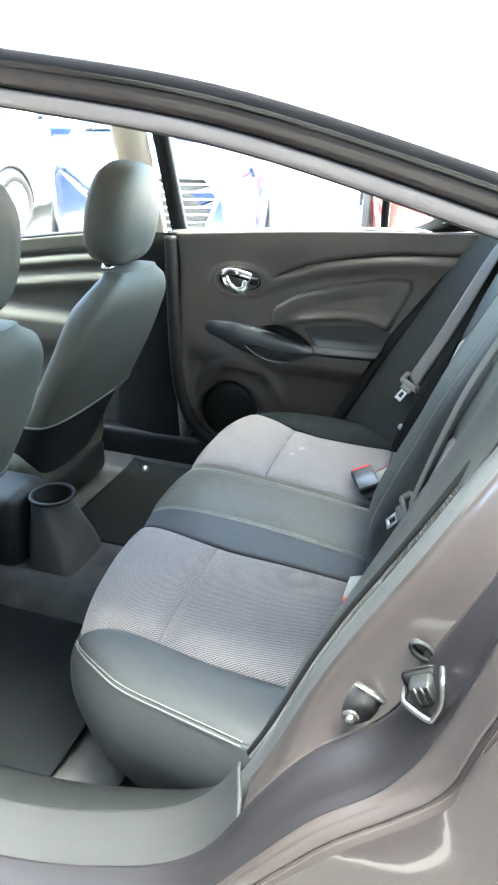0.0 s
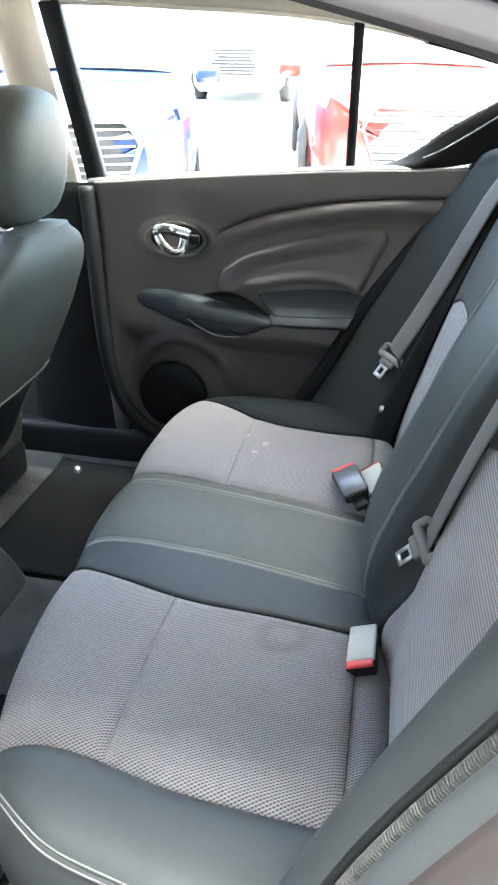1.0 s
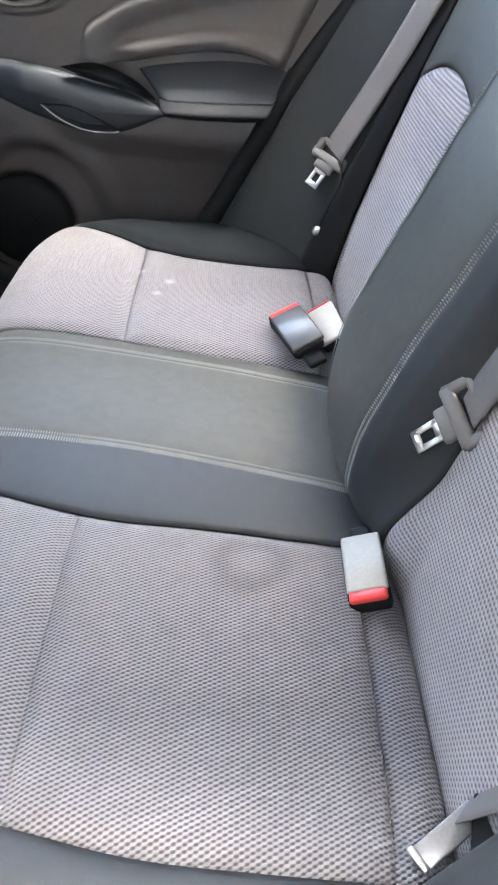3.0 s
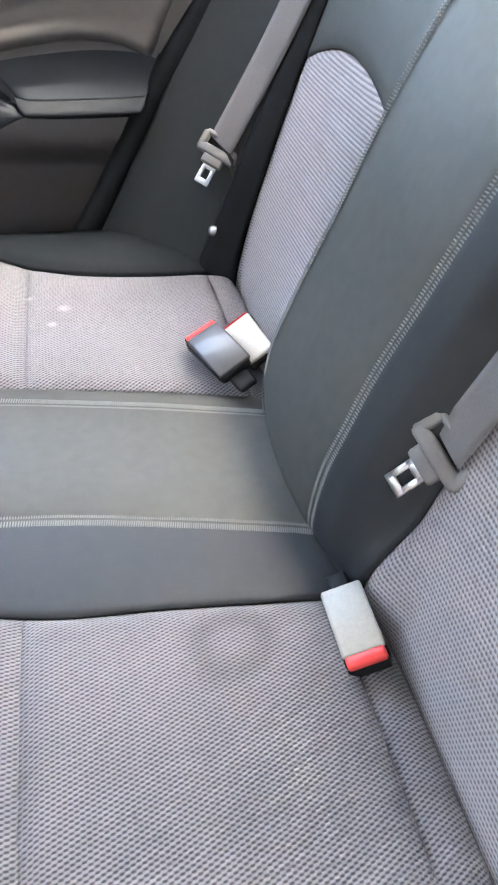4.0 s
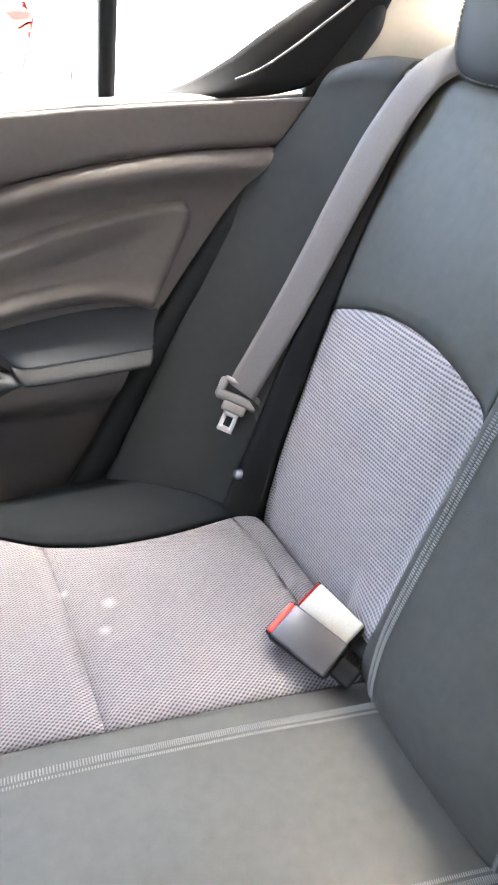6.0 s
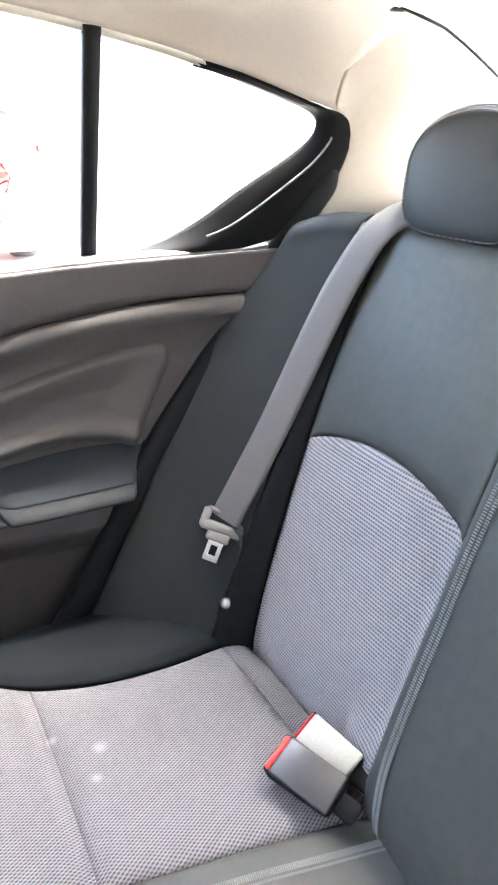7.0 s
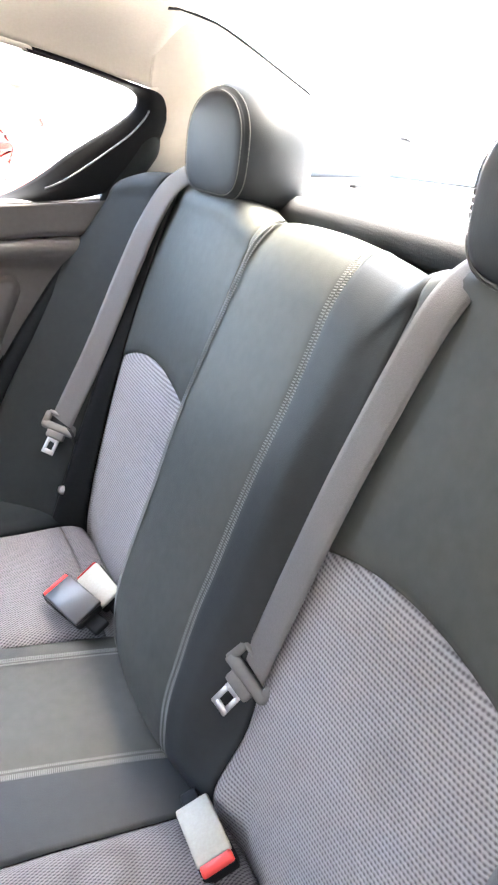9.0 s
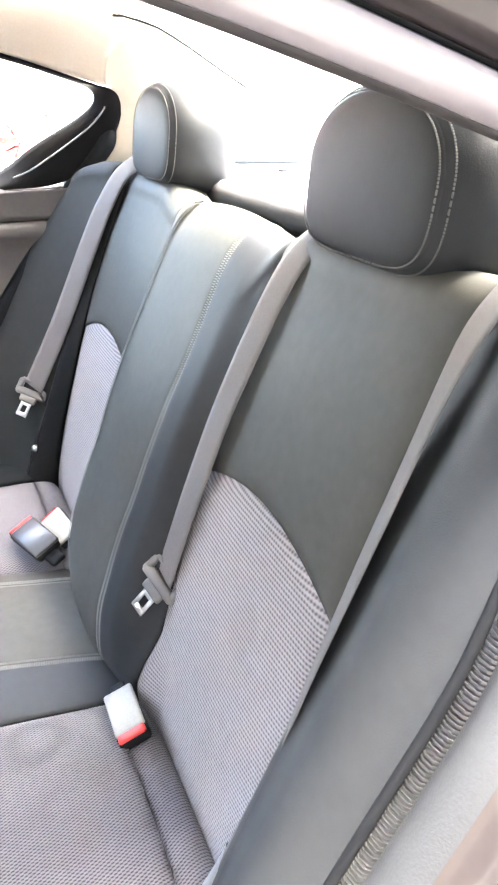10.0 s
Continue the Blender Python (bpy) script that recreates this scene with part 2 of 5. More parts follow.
def sheet(name, f, nu, nv, mat, parent=None, label="", thick=0.0, flip=False):
    """A smooth skin f(u, v), u and v from 0 to 1; thick: metres by which a second skin lies behind it, with a closed rim."""
    pts = np.array([[f(i / nu, j / nv) for j in range(nv + 1)] for i in range(nu + 1)], float)
    w = nv + 1
    verts = pts.reshape(-1, 3)
    faces = [(i * w + j, (i + 1) * w + j, (i + 1) * w + j + 1, i * w + j + 1) for i in range(nu) for j in range(nv)]
    if thick:
        du, dv = np.gradient(pts, axis=0), np.gradient(pts, axis=1)
        nor = np.cross(du, dv)
        nor /= np.linalg.norm(nor, axis=-1, keepdims=True) + 1e-12
        back = (pts - nor * thick * (-1 if flip else 1)).reshape(-1, 3)
        n = len(verts)
        verts = np.concatenate([verts, back])
        faces += [tuple(n + k for k in reversed(q)) for q in faces]
        ring = [i * w for i in range(nu + 1)] + [nu * w + j for j in range(1, w)] + [i * w + nv for i in range(nu - 1, -1, -1)] + [j for j in range(nv - 1, 0, -1)]
        faces += [(b, a, n + a, n + b) for a, b in zip(ring, ring[1:] + ring[:1])]
    if flip:
        faces = [tuple(reversed(q)) for q in faces]
    return mesh_part(name, verts, faces, mat, parent, label)


def box_mesh(size, at, bevel=0.0, segs=3, turn=(0, 0, 0)):
    bm = bmesh.new()
    bmesh.ops.create_cube(bm, size=1)
    bmesh.ops.scale(bm, vec=size, verts=bm.verts)
    if bevel:
        bmesh.ops.bevel(bm, geom=bm.edges[:], offset=bevel, segments=segs, profile=0.5, affect="EDGES")
    bmesh.ops.transform(bm, matrix=pose(*at, *turn), verts=bm.verts)
    return bm


def path_frames(points):
    pts = [Vector(p) for p in points]
    out = []
    for k, p in enumerate(pts):
        t = (pts[min(k + 1, len(pts) - 1)] - pts[max(k - 1, 0)]).normalized()
        out.append((p, t))
    return out


def sweep(name, points, section, mat, parent=None, label="", up=(0, 0, 1), closed=False, caps=True):
    """A section, points (a, b) across and along up, drawn along a path."""
    fr, n = path_frames(points), len(section)
    verts, faces = [], []
    for p, t in fr:
        side = t.cross(Vector(up)).normalized()
        upv = side.cross(t).normalized()
        verts += [p + side * a + upv * b for a, b in section]
    for k in range(len(fr) - 1):
        faces += [(k * n + i, k * n + (i + 1) % n, (k + 1) * n + (i + 1) % n, (k + 1) * n + i) for i in range(n)]
    if caps:
        faces += [tuple(range(n - 1, -1, -1)), tuple((len(fr) - 1) * n + i for i in range(n))]
    return mesh_part(name, verts, faces, mat, parent, label)


def ring(r, n=10, squash=1.0):
    return [(r * math.cos(2 * math.pi * i / n), squash * r * math.sin(2 * math.pi * i / n)) for i in range(n)]


def smooth_path(points, n=40):
    """A soft curve through the points (Catmull-Rom)."""
    p = [Vector(q) for q in points]
    p = [2 * p[0] - p[1]] + p + [2 * p[-1] - p[-2]]
    out, spans = [], len(p) - 3
    for i in range(n + 1):
        s = min(i / n * spans, spans - 1e-9)
        k, t = int(s), s - int(s)
        a, b, c, d = p[k : k + 4]
        out.append(0.5 * (2 * b + (c - a) * t + (2 * a - 5 * b + 4 * c - d) * t * t + (3 * b - a - 3 * c + d) * t**3))
    return out


def curve_of(xs, ys):
    """A soft function through points, by x."""
    xs, ys = np.array(xs, float), np.array(ys, float)
    d = np.gradient(ys, xs)

    def f(x):
        x = min(max(x, xs[0]), xs[-1])
        k = min(int(np.searchsorted(xs, x, "right")) - 1, len(xs) - 2)
        h = xs[k + 1] - xs[k]
        t = (x - xs[k]) / h
        return float((2 * t**3 - 3 * t**2 + 1) * ys[k] + (t**3 - 2 * t**2 + t) * h * d[k] + (3 * t**2 - 2 * t**3) * ys[k + 1] + (t**3 - t**2) * h * d[k + 1])

    return f


def step(a, b, x):
    t = min(max((x - a) / (b - a), 0), 1)
    return t * t * (3 - 2 * t)


def lathe(name, profile, at, mat, parent=None, label="", n=24, turn=(0, 0, 0), squash=1.0):
    """A turned body from (radius, height) pairs."""
    m = pose(*at, *turn)
    verts = [m @ Vector((r * math.cos(2 * math.pi * i / n), squash * r * math.sin(2 * math.pi * i / n), h)) for r, h in profile for i in range(n)]
    faces = [(k * n + i, k * n + (i + 1) % n, (k + 1) * n + (i + 1) % n, (k + 1) * n + i) for k in range(len(profile) - 1) for i in range(n)]
    return mesh_part(name, verts, faces, mat, parent, label)


def stitches(name, f, n, parent, lift, length=0.0042, wide=0.0013, mat=None, cross=0.0):
    """Thread stitches along a curve f(s), each a small raised lozenge. lift: the way out of the cloth."""
    verts, faces = [], []
    up = Vector(lift).normalized()
    for k in range(n):
        a = Vector(f((k + 0.12) / n))
        b = Vector(f((k + 0.88) / n))
        t = (b - a).normalized()
        side = t.cross(up).normalized() * wide
        if cross:                                  # short bars across the seam
            c, s = (a + b) / 2, side.normalized()
            a, b, side = c - s * cross / 2, c + s * cross / 2, t * wide
        o, h, low, e = len(verts), up * wide * 0.5, up * -0.0008, (b - a) * 0.12
        verts += [a + low - side, a + low + side, b + low + side, b + low - side, a + e + h - side * 0.5, a + e + h + side * 0.5, b - e + h + side * 0.5, b - e + h - side * 0.5]
        faces += [(o, o + 1, o + 5, o + 4), (o + 1, o + 2, o + 6, o + 5), (o + 2, o + 3, o + 7, o + 6), (o + 3, o, o + 4, o + 7), (o + 4, o + 5, o + 6, o + 7)]
    return mesh_part(name, verts, faces, mat or THREAD, parent, smooth=False)


# ---- ground ----
def ground_z(x, y):
    """Level under the car, rising gently across the lot."""
    return 0.085 * max(0.0, min(y, 40.0) - 1.6) + 0.0 * x


NG = [-400, -120, -40, -15, -6, -3, -1.5, 0, 1.0, 1.6, 2.2, 3, 5, 8, 14, 22, 40, 80, 160, 400]
gv = [(x, y, ground_z(x, y)) for x in NG for y in NG]
gw = len(NG)
gf = [(i * gw + j, (i + 1) * gw + j, (i + 1) * gw + j + 1, i * gw + j + 1) for i in range(gw - 1) for j in range(gw - 1)]
ground = mesh_part("ground", gv, gf, CONCRETE)
tagged(ground, "sunlit pale concrete parking lot surface", "ground", kind="structure")

# Added unseen wall: holds back light from the open door's side.
wall = part("light_block_near", box_mesh((16.0, 0.25, 7.6), (0.0, -3.2, 3.8), 0.02, 2), material("grey_blocker_wall", (0.065, 0.064, 0.063), 0.9, var=0.15, scale=3, bump=0.4, bump_scale=80))
tagged(wall, "unseen plain wall added behind the camera to hold back light", "wall", kind="structure")

# Added unseen wall ahead: dims the light through the windscreen.
wall = part("light_block_front", box_mesh((0.25, 7.4, 3.0), (-5.2, 0.6, 1.5), 0.02, 2), wall.data.materials[0])
tagged(wall, "unseen plain wall added ahead of the car to hold back light", "wall", kind="structure")
# Added unseen dark slab: lowers the light bounced off the ground.
road = part("road", box_mesh((9.0, 4.2, 0.012), (-0.2, -0.75, 0.005), 0.003, 1), material("dark_bounce_slab", (0.055, 0.054, 0.053), 0.9, var=0.2, scale=8, bump=0.6, bump_scale=120))
tagged(road, "unseen dark slab added under the car to lower bounced light", "road", kind="structure")

# ---- car body ----
body = thing("car_body", (0, 0, 0.2), "brown-grey metallic sedan body shell with a rear door standing open", "car body", kind="structure")

# The left rear door opening: a closed line in x, z, and how far out it lies.
OPEN_XZ = [(-0.62, 0.335), (-0.45, 0.338), (-0.14, 0.357), (0.048, 0.413), (0.165, 0.485), (0.237, 0.605), (0.307, 0.781),
           (0.376, 0.921), (0.45, 1.06), (0.515, 1.15), (0.545, 1.195), (0.50, 1.237), (0.416, 1.262), (0.166, 1.323), (-0.07, 1.351), (-0.35, 1.375), (-0.62, 1.385)]


def open_y(z):
    return -0.72 + 0.06 * step(0.95, 1.25, z)


open_line = smooth_path([(x, 0, z) for x, z in OPEN_XZ], 120)
open_line = [Vector((p.x, open_y(p.z), p.z)) for p in open_line]


def open_at(s):
    k = min(max(s, 0), 1) * (len(open_line) - 1)
    i = min(int(k), len(open_line) - 2)
    return open_line[i].lerp(open_line[i + 1], k - i)


def open_out(s):
    t = open_at(min(1, s + 0.012)) - open_at(max(0, s - 0.012))
    return Vector((t.z, 0, -t.x)).normalized()


def rail_share(s):
    """1 along the roof rail, 0 along the sill and the pillar."""
    return step(0.60, 0.70, s)


def frame_band(name, section, mat, s0=0.0, s1=1.0, n=110, label="", parent=None, rail=0.30):
    """A strip of the opening's edge: (out, deep) pairs in metres, deep > 0 into the car."""
    def f(u, v):
        s = s0 + (s1 - s0) * u
        some = section(s) if callable(section) else section
        k = v * (len(some) - 1)
        i = min(int(k), len(some) - 2)
        a, b = some[i], some[i + 1]
        o, d = a[0] + (b[0] - a[0]) * (k - i), a[1] + (b[1] - a[1]) * (k - i)
        r = rail_share(s)
        p = open_at(s) + open_out(s) * o * (1 - r + r * rail)
        return (p.x, p.y + d, p.z)
    return sheet(name, f, n, (len(section(0) if callable(section) else section) - 1) * 3, mat, parent or body, label, thick=0.004)


# How far out the jamb's crease, and the two sides of the body flange, lie along the opening.
crease = curve_of([0, 0.30, 0.317, 0.358, 0.375, 0.40, 0.417, 0.45, 0.475, 0.55, 0.63], [0.010, 0.010, 0.012, 0.040, 0.064, 0.076, 0.068, 0.059, 0.055, 0.045, 0.030])
flange_in = curve_of([0, 0.20, 0.275, 0.342, 0.375, 0.392, 0.442, 0.467, 0.55, 0.63], [0.028, 0.026, 0.027, 0.058, 0.098, 0.103, 0.086, 0.072, 0.056, 0.040])
flange_out = curve_of([0, 0.20, 0.275, 0.308, 0.342, 0.375, 0.40, 0.433, 0.45, 0.50, 0.63], [0.034, 0.032, 0.032, 0.038, 0.064, 0.104, 0.120, 0.106, 0.098, 0.080, 0.055])


def jamb_line(s):
    c = crease(s)
    return [(0.004, 0.045), (0.006, 0.030), (0.010, 0.012), (0.010 + 0.35 * max(0, c - 0.008), -0.002), (0.010 + 0.8 * max(0, c - 0.008), -0.014), (max(c, 0.0115), -0.018), (max(c, 0.0115) + 0.002, -0.021)]


def recess_line(s):
    c, f = max(crease(s), 0.0115) + 0.002, flange_in(s)
    return [(c, -0.021), (c + 0.001, -0.034), (c + 0.35 * (f - c), -0.054), (f - 0.003, -0.070), (f, -0.080)]


def flange_line(s):
    f, g = flange_in(s), flange_out(s)
    return [(f, -0.080), (f + 0.001, -0.083), (0.5 * (f + g) + 0.002, -0.090), (g, -0.096), (g + 0.006, -0.103)]


frame_band("jamb", jamb_line, JAMB, 0.306, 0.63, label="rose-grey painted door jamb")
frame_band("jamb_step", recess_line, RECESS_SHADE, 0.0, 0.62, label="jamb recess with shade put into its dark paint")
frame_band("flange", flange_line, JAMB, 0.0, 0.62, label="light rose-grey body edge")
frame_band("sill_band", [(-0.010, 0.050), (-0.006, 0.036), (0.002, 0.016), (0.008, 0.000), (0.012, -0.014), (0.014, -0.021)], material("grey_sill_trim", (0.016, 0.0165, 0.018), 0.7, var=0.08, scale=20, bump=0.15, bump_scale=800, spec=0.2), 0.0, 0.300, label="grey plastic sill band")
frame_band("rail_seal", [(0.004, 0.024), (-0.001, 0.021), (-0.002, 0.016), (0.000, 0.013)], material("dark_rail_seal", (0.045, 0.043, 0.044), 0.6, var=0.1, scale=30, spec=0.2), 0.62, 1.0, label="dark rubber seal along the roof rail", rail=1.0)
# Body paint made pale here: the sky's sheen is put into its colour.
frame_band("rail_flange", [(0.000, 0.013), (0.002, 0.009), (0.006, 0.006), (0.013, 0.003)], material("sky_toned_rail_paint", (0.30, 0.275, 0.29), 0.30, 0.2, var=0.05, scale=20, coat=0.5), 0.60, 1.0, label="lower edge of the roof rail, sky sheen in its pale paint", rail=1.0)
frame_band("rail_gap", [(0.013, 0.003), (0.0145, 0.016), (0.017, 0.016), (0.018, 0.002)], BLACK, 0.60, 1.0, label="dark gap in the roof rail", rail=1.0)
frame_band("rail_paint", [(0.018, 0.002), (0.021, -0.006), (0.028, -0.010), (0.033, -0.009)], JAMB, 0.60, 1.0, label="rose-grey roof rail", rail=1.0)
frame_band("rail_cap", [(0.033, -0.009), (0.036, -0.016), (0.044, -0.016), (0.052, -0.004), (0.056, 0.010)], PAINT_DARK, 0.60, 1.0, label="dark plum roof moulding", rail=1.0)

# Rear quarter panel, swelling over the wheel arch, and the rocker below the sill.
def quarter(u, v):
    s = 0.60 * u
    p = open_at(s) + open_out(s) * (flange_out(s) + 0.006 + (0.16 + 0.16 * step(0.15, 0.32, s)) * v)
    return (p.x, open_at(s).y - 0.103 - 0.060 * math.sin(math.pi * 0.75 * v) ** 0.8, p.z)


sheet("quarter_panel", quarter, 90, 30, PAINT, body, "glossy brown-grey rear quarter panel", thick=0.003)

# The seal round the opening: a smooth bulb and a ribbed inner edge.
sec = ring(0.0215, 16, 1.1)
sweep("door_seal", [open_at(i / 160) + open_out(i / 160) * 0.017 * (1 - 0.75 * rail_share(i / 160)) + Vector((0, 0.040, 0)) for i in range(46, 104)],
      [(a, b) for a, b in sec], RUBBER, body, "smooth grey-black rubber door seal", up=(0, 1, 0), caps=True)
rv, rf = [], []
RIBS = 230
for k in range(RIBS):
    s = 0.30 + 0.30 * k / RIBS
    c = open_at(s) + open_out(s) * 0.003 + Vector((0, 0.064, 0))
    t = (open_at(s + 0.002) - open_at(s)).normalized()
    o = open_out(s)
    t = (t - o * 0.55).normalized()                # the ribs lie aslant, like the lay of a rope
    m = Matrix((t, o, Vector((0, 1, 0)))).transposed()
    base = len(rv)
    for a in (-0.0012, 0.0012):
        for b, d in ((-0.007, 0.0), (-0.005, -0.006), (0.003, -0.008), (0.008, -0.002), (0.006, 0.006), (-0.005, 0.006)):
            rv.append(c + m @ Vector((a, b, d)))
    rf += [tuple(base + i for i in range(5, -1, -1)), tuple(base + 6 + i for i in range(6))]
    rf += [(base + i, base + (i + 1) % 6, base + 6 + (i + 1) % 6, base + 6 + i) for i in range(6)]
mesh_part("seal_ribs", rv, rf, RIB_RUBBER, body, "ribbed rubber edge of the door seal", smooth=False)
sweep("seal_core", [open_at(0.3 + 0.3 * i / 60) + open_out(0.3 + 0.3 * i / 60) * 0.004 + Vector((0, 0.066, 0)) for i in range(61)], ring(0.0056, 8), RUBBER, body, up=(0, 1, 0))
sweep("seal_lip", [open_at(0.3 + 0.3 * i / 60) - open_out(0.3 + 0.3 * i / 60) * 0.006 + Vector((0, 0.070, 0)) for i in range(61)], ring(0.0040, 8), BLACK, body, "thin black lip inside the door seal", up=(0, 1, 0))

# Striker loop round its ribbed block, a bracket plate with a bolt, and an oblong bump stop.
def flat_piece(outline, y0, y1, bevel=0.002):
    """A plate with an outline in x and z, between two depths."""
    bm = bmesh.new()
    low = [bm.verts.new((x, y0, z)) for x, z in outline]
    bm.faces.new(low)
    out = bmesh.ops.extrude_face_region(bm, geom=bm.faces[:])
    bmesh.ops.translate(bm, vec=(0, y1 - y0, 0), verts=[v for v in out["geom"] if isinstance(v, bmesh.types.BMVert)])
    bmesh.ops.recalc_face_normals(bm, faces=bm.faces)
    bmesh.ops.bevel(bm, geom=bm.edges[:], offset=bevel, segments=2, affect="EDGES", clamp_overlap=True)
    return bm


BRIGHT = material("bright_striker_steel", (0.20, 0.195, 0.20), 0.36, 1.0, var=0.2, scale=90)
striker = thing("door_striker", (0.415, -0.742, 0.835), "steel door striker loop round a ribbed black block", "door striker")
part("plate", box_mesh((0.036, 0.008, 0.036), (0.417, -0.759, 0.852), 0.006, 3, (0, -32, 0)), BLACK, striker)
sweep("loop", smooth_path([(0.401, -0.748, 0.842), (0.400, -0.774, 0.842), (0.404, -0.782, 0.841), (0.424, -0.787, 0.834), (0.4305, -0.789, 0.839), (0.4345, -0.793, 0.862), (0.4315, -0.794, 0.884), (0.430, -0.775, 0.888)], 40), ring(0.0030, 8), BRIGHT, striker, "bright steel loop")
part("block", box_mesh((0.024, 0.022, 0.026), (0.418, -0.770, 0.853), 0.005, 3, (0, -32, 0)), BLACK, striker, "black plastic block")
for k in range(3):
    part("rib", box_mesh((0.0020, 0.003, 0.018), (0.4125 + 0.0055 * k, -0.7815, 0.8535 + 0.0034 * k), 0.0008, 1, (0, -32, 0)), DARK_STEEL if k == 1 else BRIGHT, striker)
plate = thing("jamb_bracket", (0.357, -0.720, 0.772), "dark grey steel bracket plate with one bolt on the jamb", "bracket")
part("plate", flat_piece([(0.3515, 0.8125), (0.3815, 0.7995), (0.3790, 0.7830), (0.3720, 0.7690), (0.3610, 0.7605), (0.3500, 0.7590), (0.3420, 0.7650), (0.3395, 0.7760), (0.3430, 0.7930)], -0.730, -0.7395), DARK_STEEL, plate)
sweep("rim", smooth_path([(0.3505, -0.7400, 0.8135), (0.366, -0.7408, 0.8075), (0.3830, -0.7400, 0.7985)], 12), ring(0.0018, 8), BRIGHT, plate, "bright upper rim")
lathe("washer", [(0.0, 0.003), (0.0085, 0.003), (0.0095, 0.001), (0.0095, 0.0)], (0.3500, -0.7395, 0.7690), DARK_STEEL, plate, n=20, turn=(90, 0, 0))
lathe("bolt", [(0.0, 0.008), (0.0045, 0.0075), (0.0060, 0.004), (0.0062, 0.0)], (0.3500, -0.7410, 0.7690), BRIGHT, plate, "bright bolt head", n=6, turn=(90, 0, 0))
clip = thing("jamb_clip", (0.411, -0.726, 0.872), "oblong dark-rimmed bump stop on the painted jamb", "bump stop")
pts = [Vector((0.411, -0.7395, 0.8735)) + Vector((math.cos(a) * 0.0125 * 0.85 - math.sin(a) * 0.0075 * -0.53, 0, -math.cos(a) * 0.0125 * 0.53 + math.sin(a) * 0.0075 * 0.85)) for a in np.linspace(0, 2 * math.pi, 25)[:-1]]
part("pad", flat_piece([(p.x, p.z) for p in pts], -0.728, -0.7385, 0.001), JAMB, clip)
sweep("rim", pts, ring(0.0030, 8), BLACK, clip, "black rubber rim", closed=True, caps=False)

# Window line of the far side, roof and headliner.
top_z = curve_of([-1.2, -0.95, -0.6, -0.45, -0.2, 0.12, 0.25, 0.43, 0.53, 0.60], [1.33, 1.385, 1.412, 1.415, 1.408, 1.387, 1.367, 1.324, 1.296, 1.26])
top_y = curve_of([-1.2, -0.6, 0.0, 0.3, 0.53, 0.60], [0.60, 0.63, 0.632, 0.625, 0.612, 0.60])
belt_z = curve_of([-1.6, -1.08, -0.78, -0.43, 0.18, 0.40, 0.6], [0.93, 0.975, 1.02, 1.055, 1.108, 1.122, 1.14])
mid_z = curve_of([-1.0, -0.6, 0.0, 0.3, 0.56], [1.425, 1.455, 1.468, 1.462, 1.436])


rail_top = sorted((tuple(open_at(k) + open_out(k) * 0.056) for k in np.linspace(0.66, 1.0, 50)), key=lambda p: p[0])
near_z = lambda x: float(np.interp(x, [p[0] for p in rail_top], [p[2] for p in rail_top]))


def headliner(u, v):
    x = -0.95 + 1.47 * u
    y = -1 + 2 * v
    a = abs(y)
    side = top_z(x) + 0.004 if y > 0 else near_z(x) - 0.018
    w = top_y(x) if y > 0 else 0.640
    k = math.sin(math.pi / 2 * a)
    z = side + (mid_z(x) - side) * (max(0.0, 1 - k ** 5) ** 0.5 if y > 0 else 1 - k * k)
    return (x + 0.03 * (1 - a * a) * step(0.8, 1, u), math.copysign(w * k, y), z)


sheet("headliner", headliner, 60, 60, CREAM, body, "cream cloth headliner", thick=0.004)


def roof(u, v):
    x, y, z = headliner(u * 1.02 - 0.01, v)
    return (x + 0.03 * (2 * u - 1), y * 1.015, z + 0.012)


sheet("roof", roof, 50, 50, PAINT, body, "brown-grey painted roof panel", thick=0.004, flip=True)

# Rear glass with its dark edge, pillar trims, parcel shelf.
GLASS_SIDE = [(0.510, 0.503, 1.428), (0.60, 0.488, 1.391), (0.72, 0.485, 1.328), (0.85, 0.525, 1.272), (1.07, 0.625, 1.190)]
gs = smooth_path(GLASS_SIDE, 40)


def rear_glass(u, v):
    p = gs[round(u * 40)]
    y = -1 + 2 * v
    return (p.x + 0.05 * (1 - y * y), p.y * y, p.z + 0.016 * (1 - y * y))


rg = sheet("rear_window", rear_glass, 40, 16, GLASS, body, "clear rear windscreen")
rg.visible_shadow = False
sweep("glass_edge", [Vector((p.x - 0.004, p.y - 0.002 - 0.010 * max(0.0, 1 - i / 8), p.z + 0.002 - 0.012 * max(0.0, 1 - i / 8))) for i, p in enumerate(gs[:24])], [(0.0026 * a, 0.002 * b) for a, b in ring(1, 6)], BLACK, body, "thin black edge of the rear window")
sweep("glass_edge", [Vector((p.x, -p.y, p.z)) for p in gs], ring(0.003, 6), BLACK, body)
part("glass_corner", box_mesh((0.020, 0.014, 0.008), (0.508, 0.499, 1.418), 0.003), BLACK, body)
# Dark band, coloured pale blue to carry the glare over it.
sweep("glass_base", [(1.10 - 0.035 * (y / 0.5) ** 2, y, 1.203 - 0.004 * (y / 0.5) ** 2) for y in np.linspace(-0.68, 0.68, 24)], [(-0.03, -0.022), (0.03, -0.020), (0.03, 0.016), (-0.03, 0.012)], material("glare_toned_edge_band", (0.11, 0.14, 0.18), 0.4, var=0.1, scale=20), body, "band at the foot of the rear window, glare in its blue tone")
tab = thing("defroster_tab", (0.940, 0.46, 1.252), "small dark connector tab on the rear window", "connector")
part("tab", box_mesh((0.016, 0.020, 0.005), (0.940, 0.46, 1.250), 0.002, 2, (0, 25, 0)), BLACK, tab)

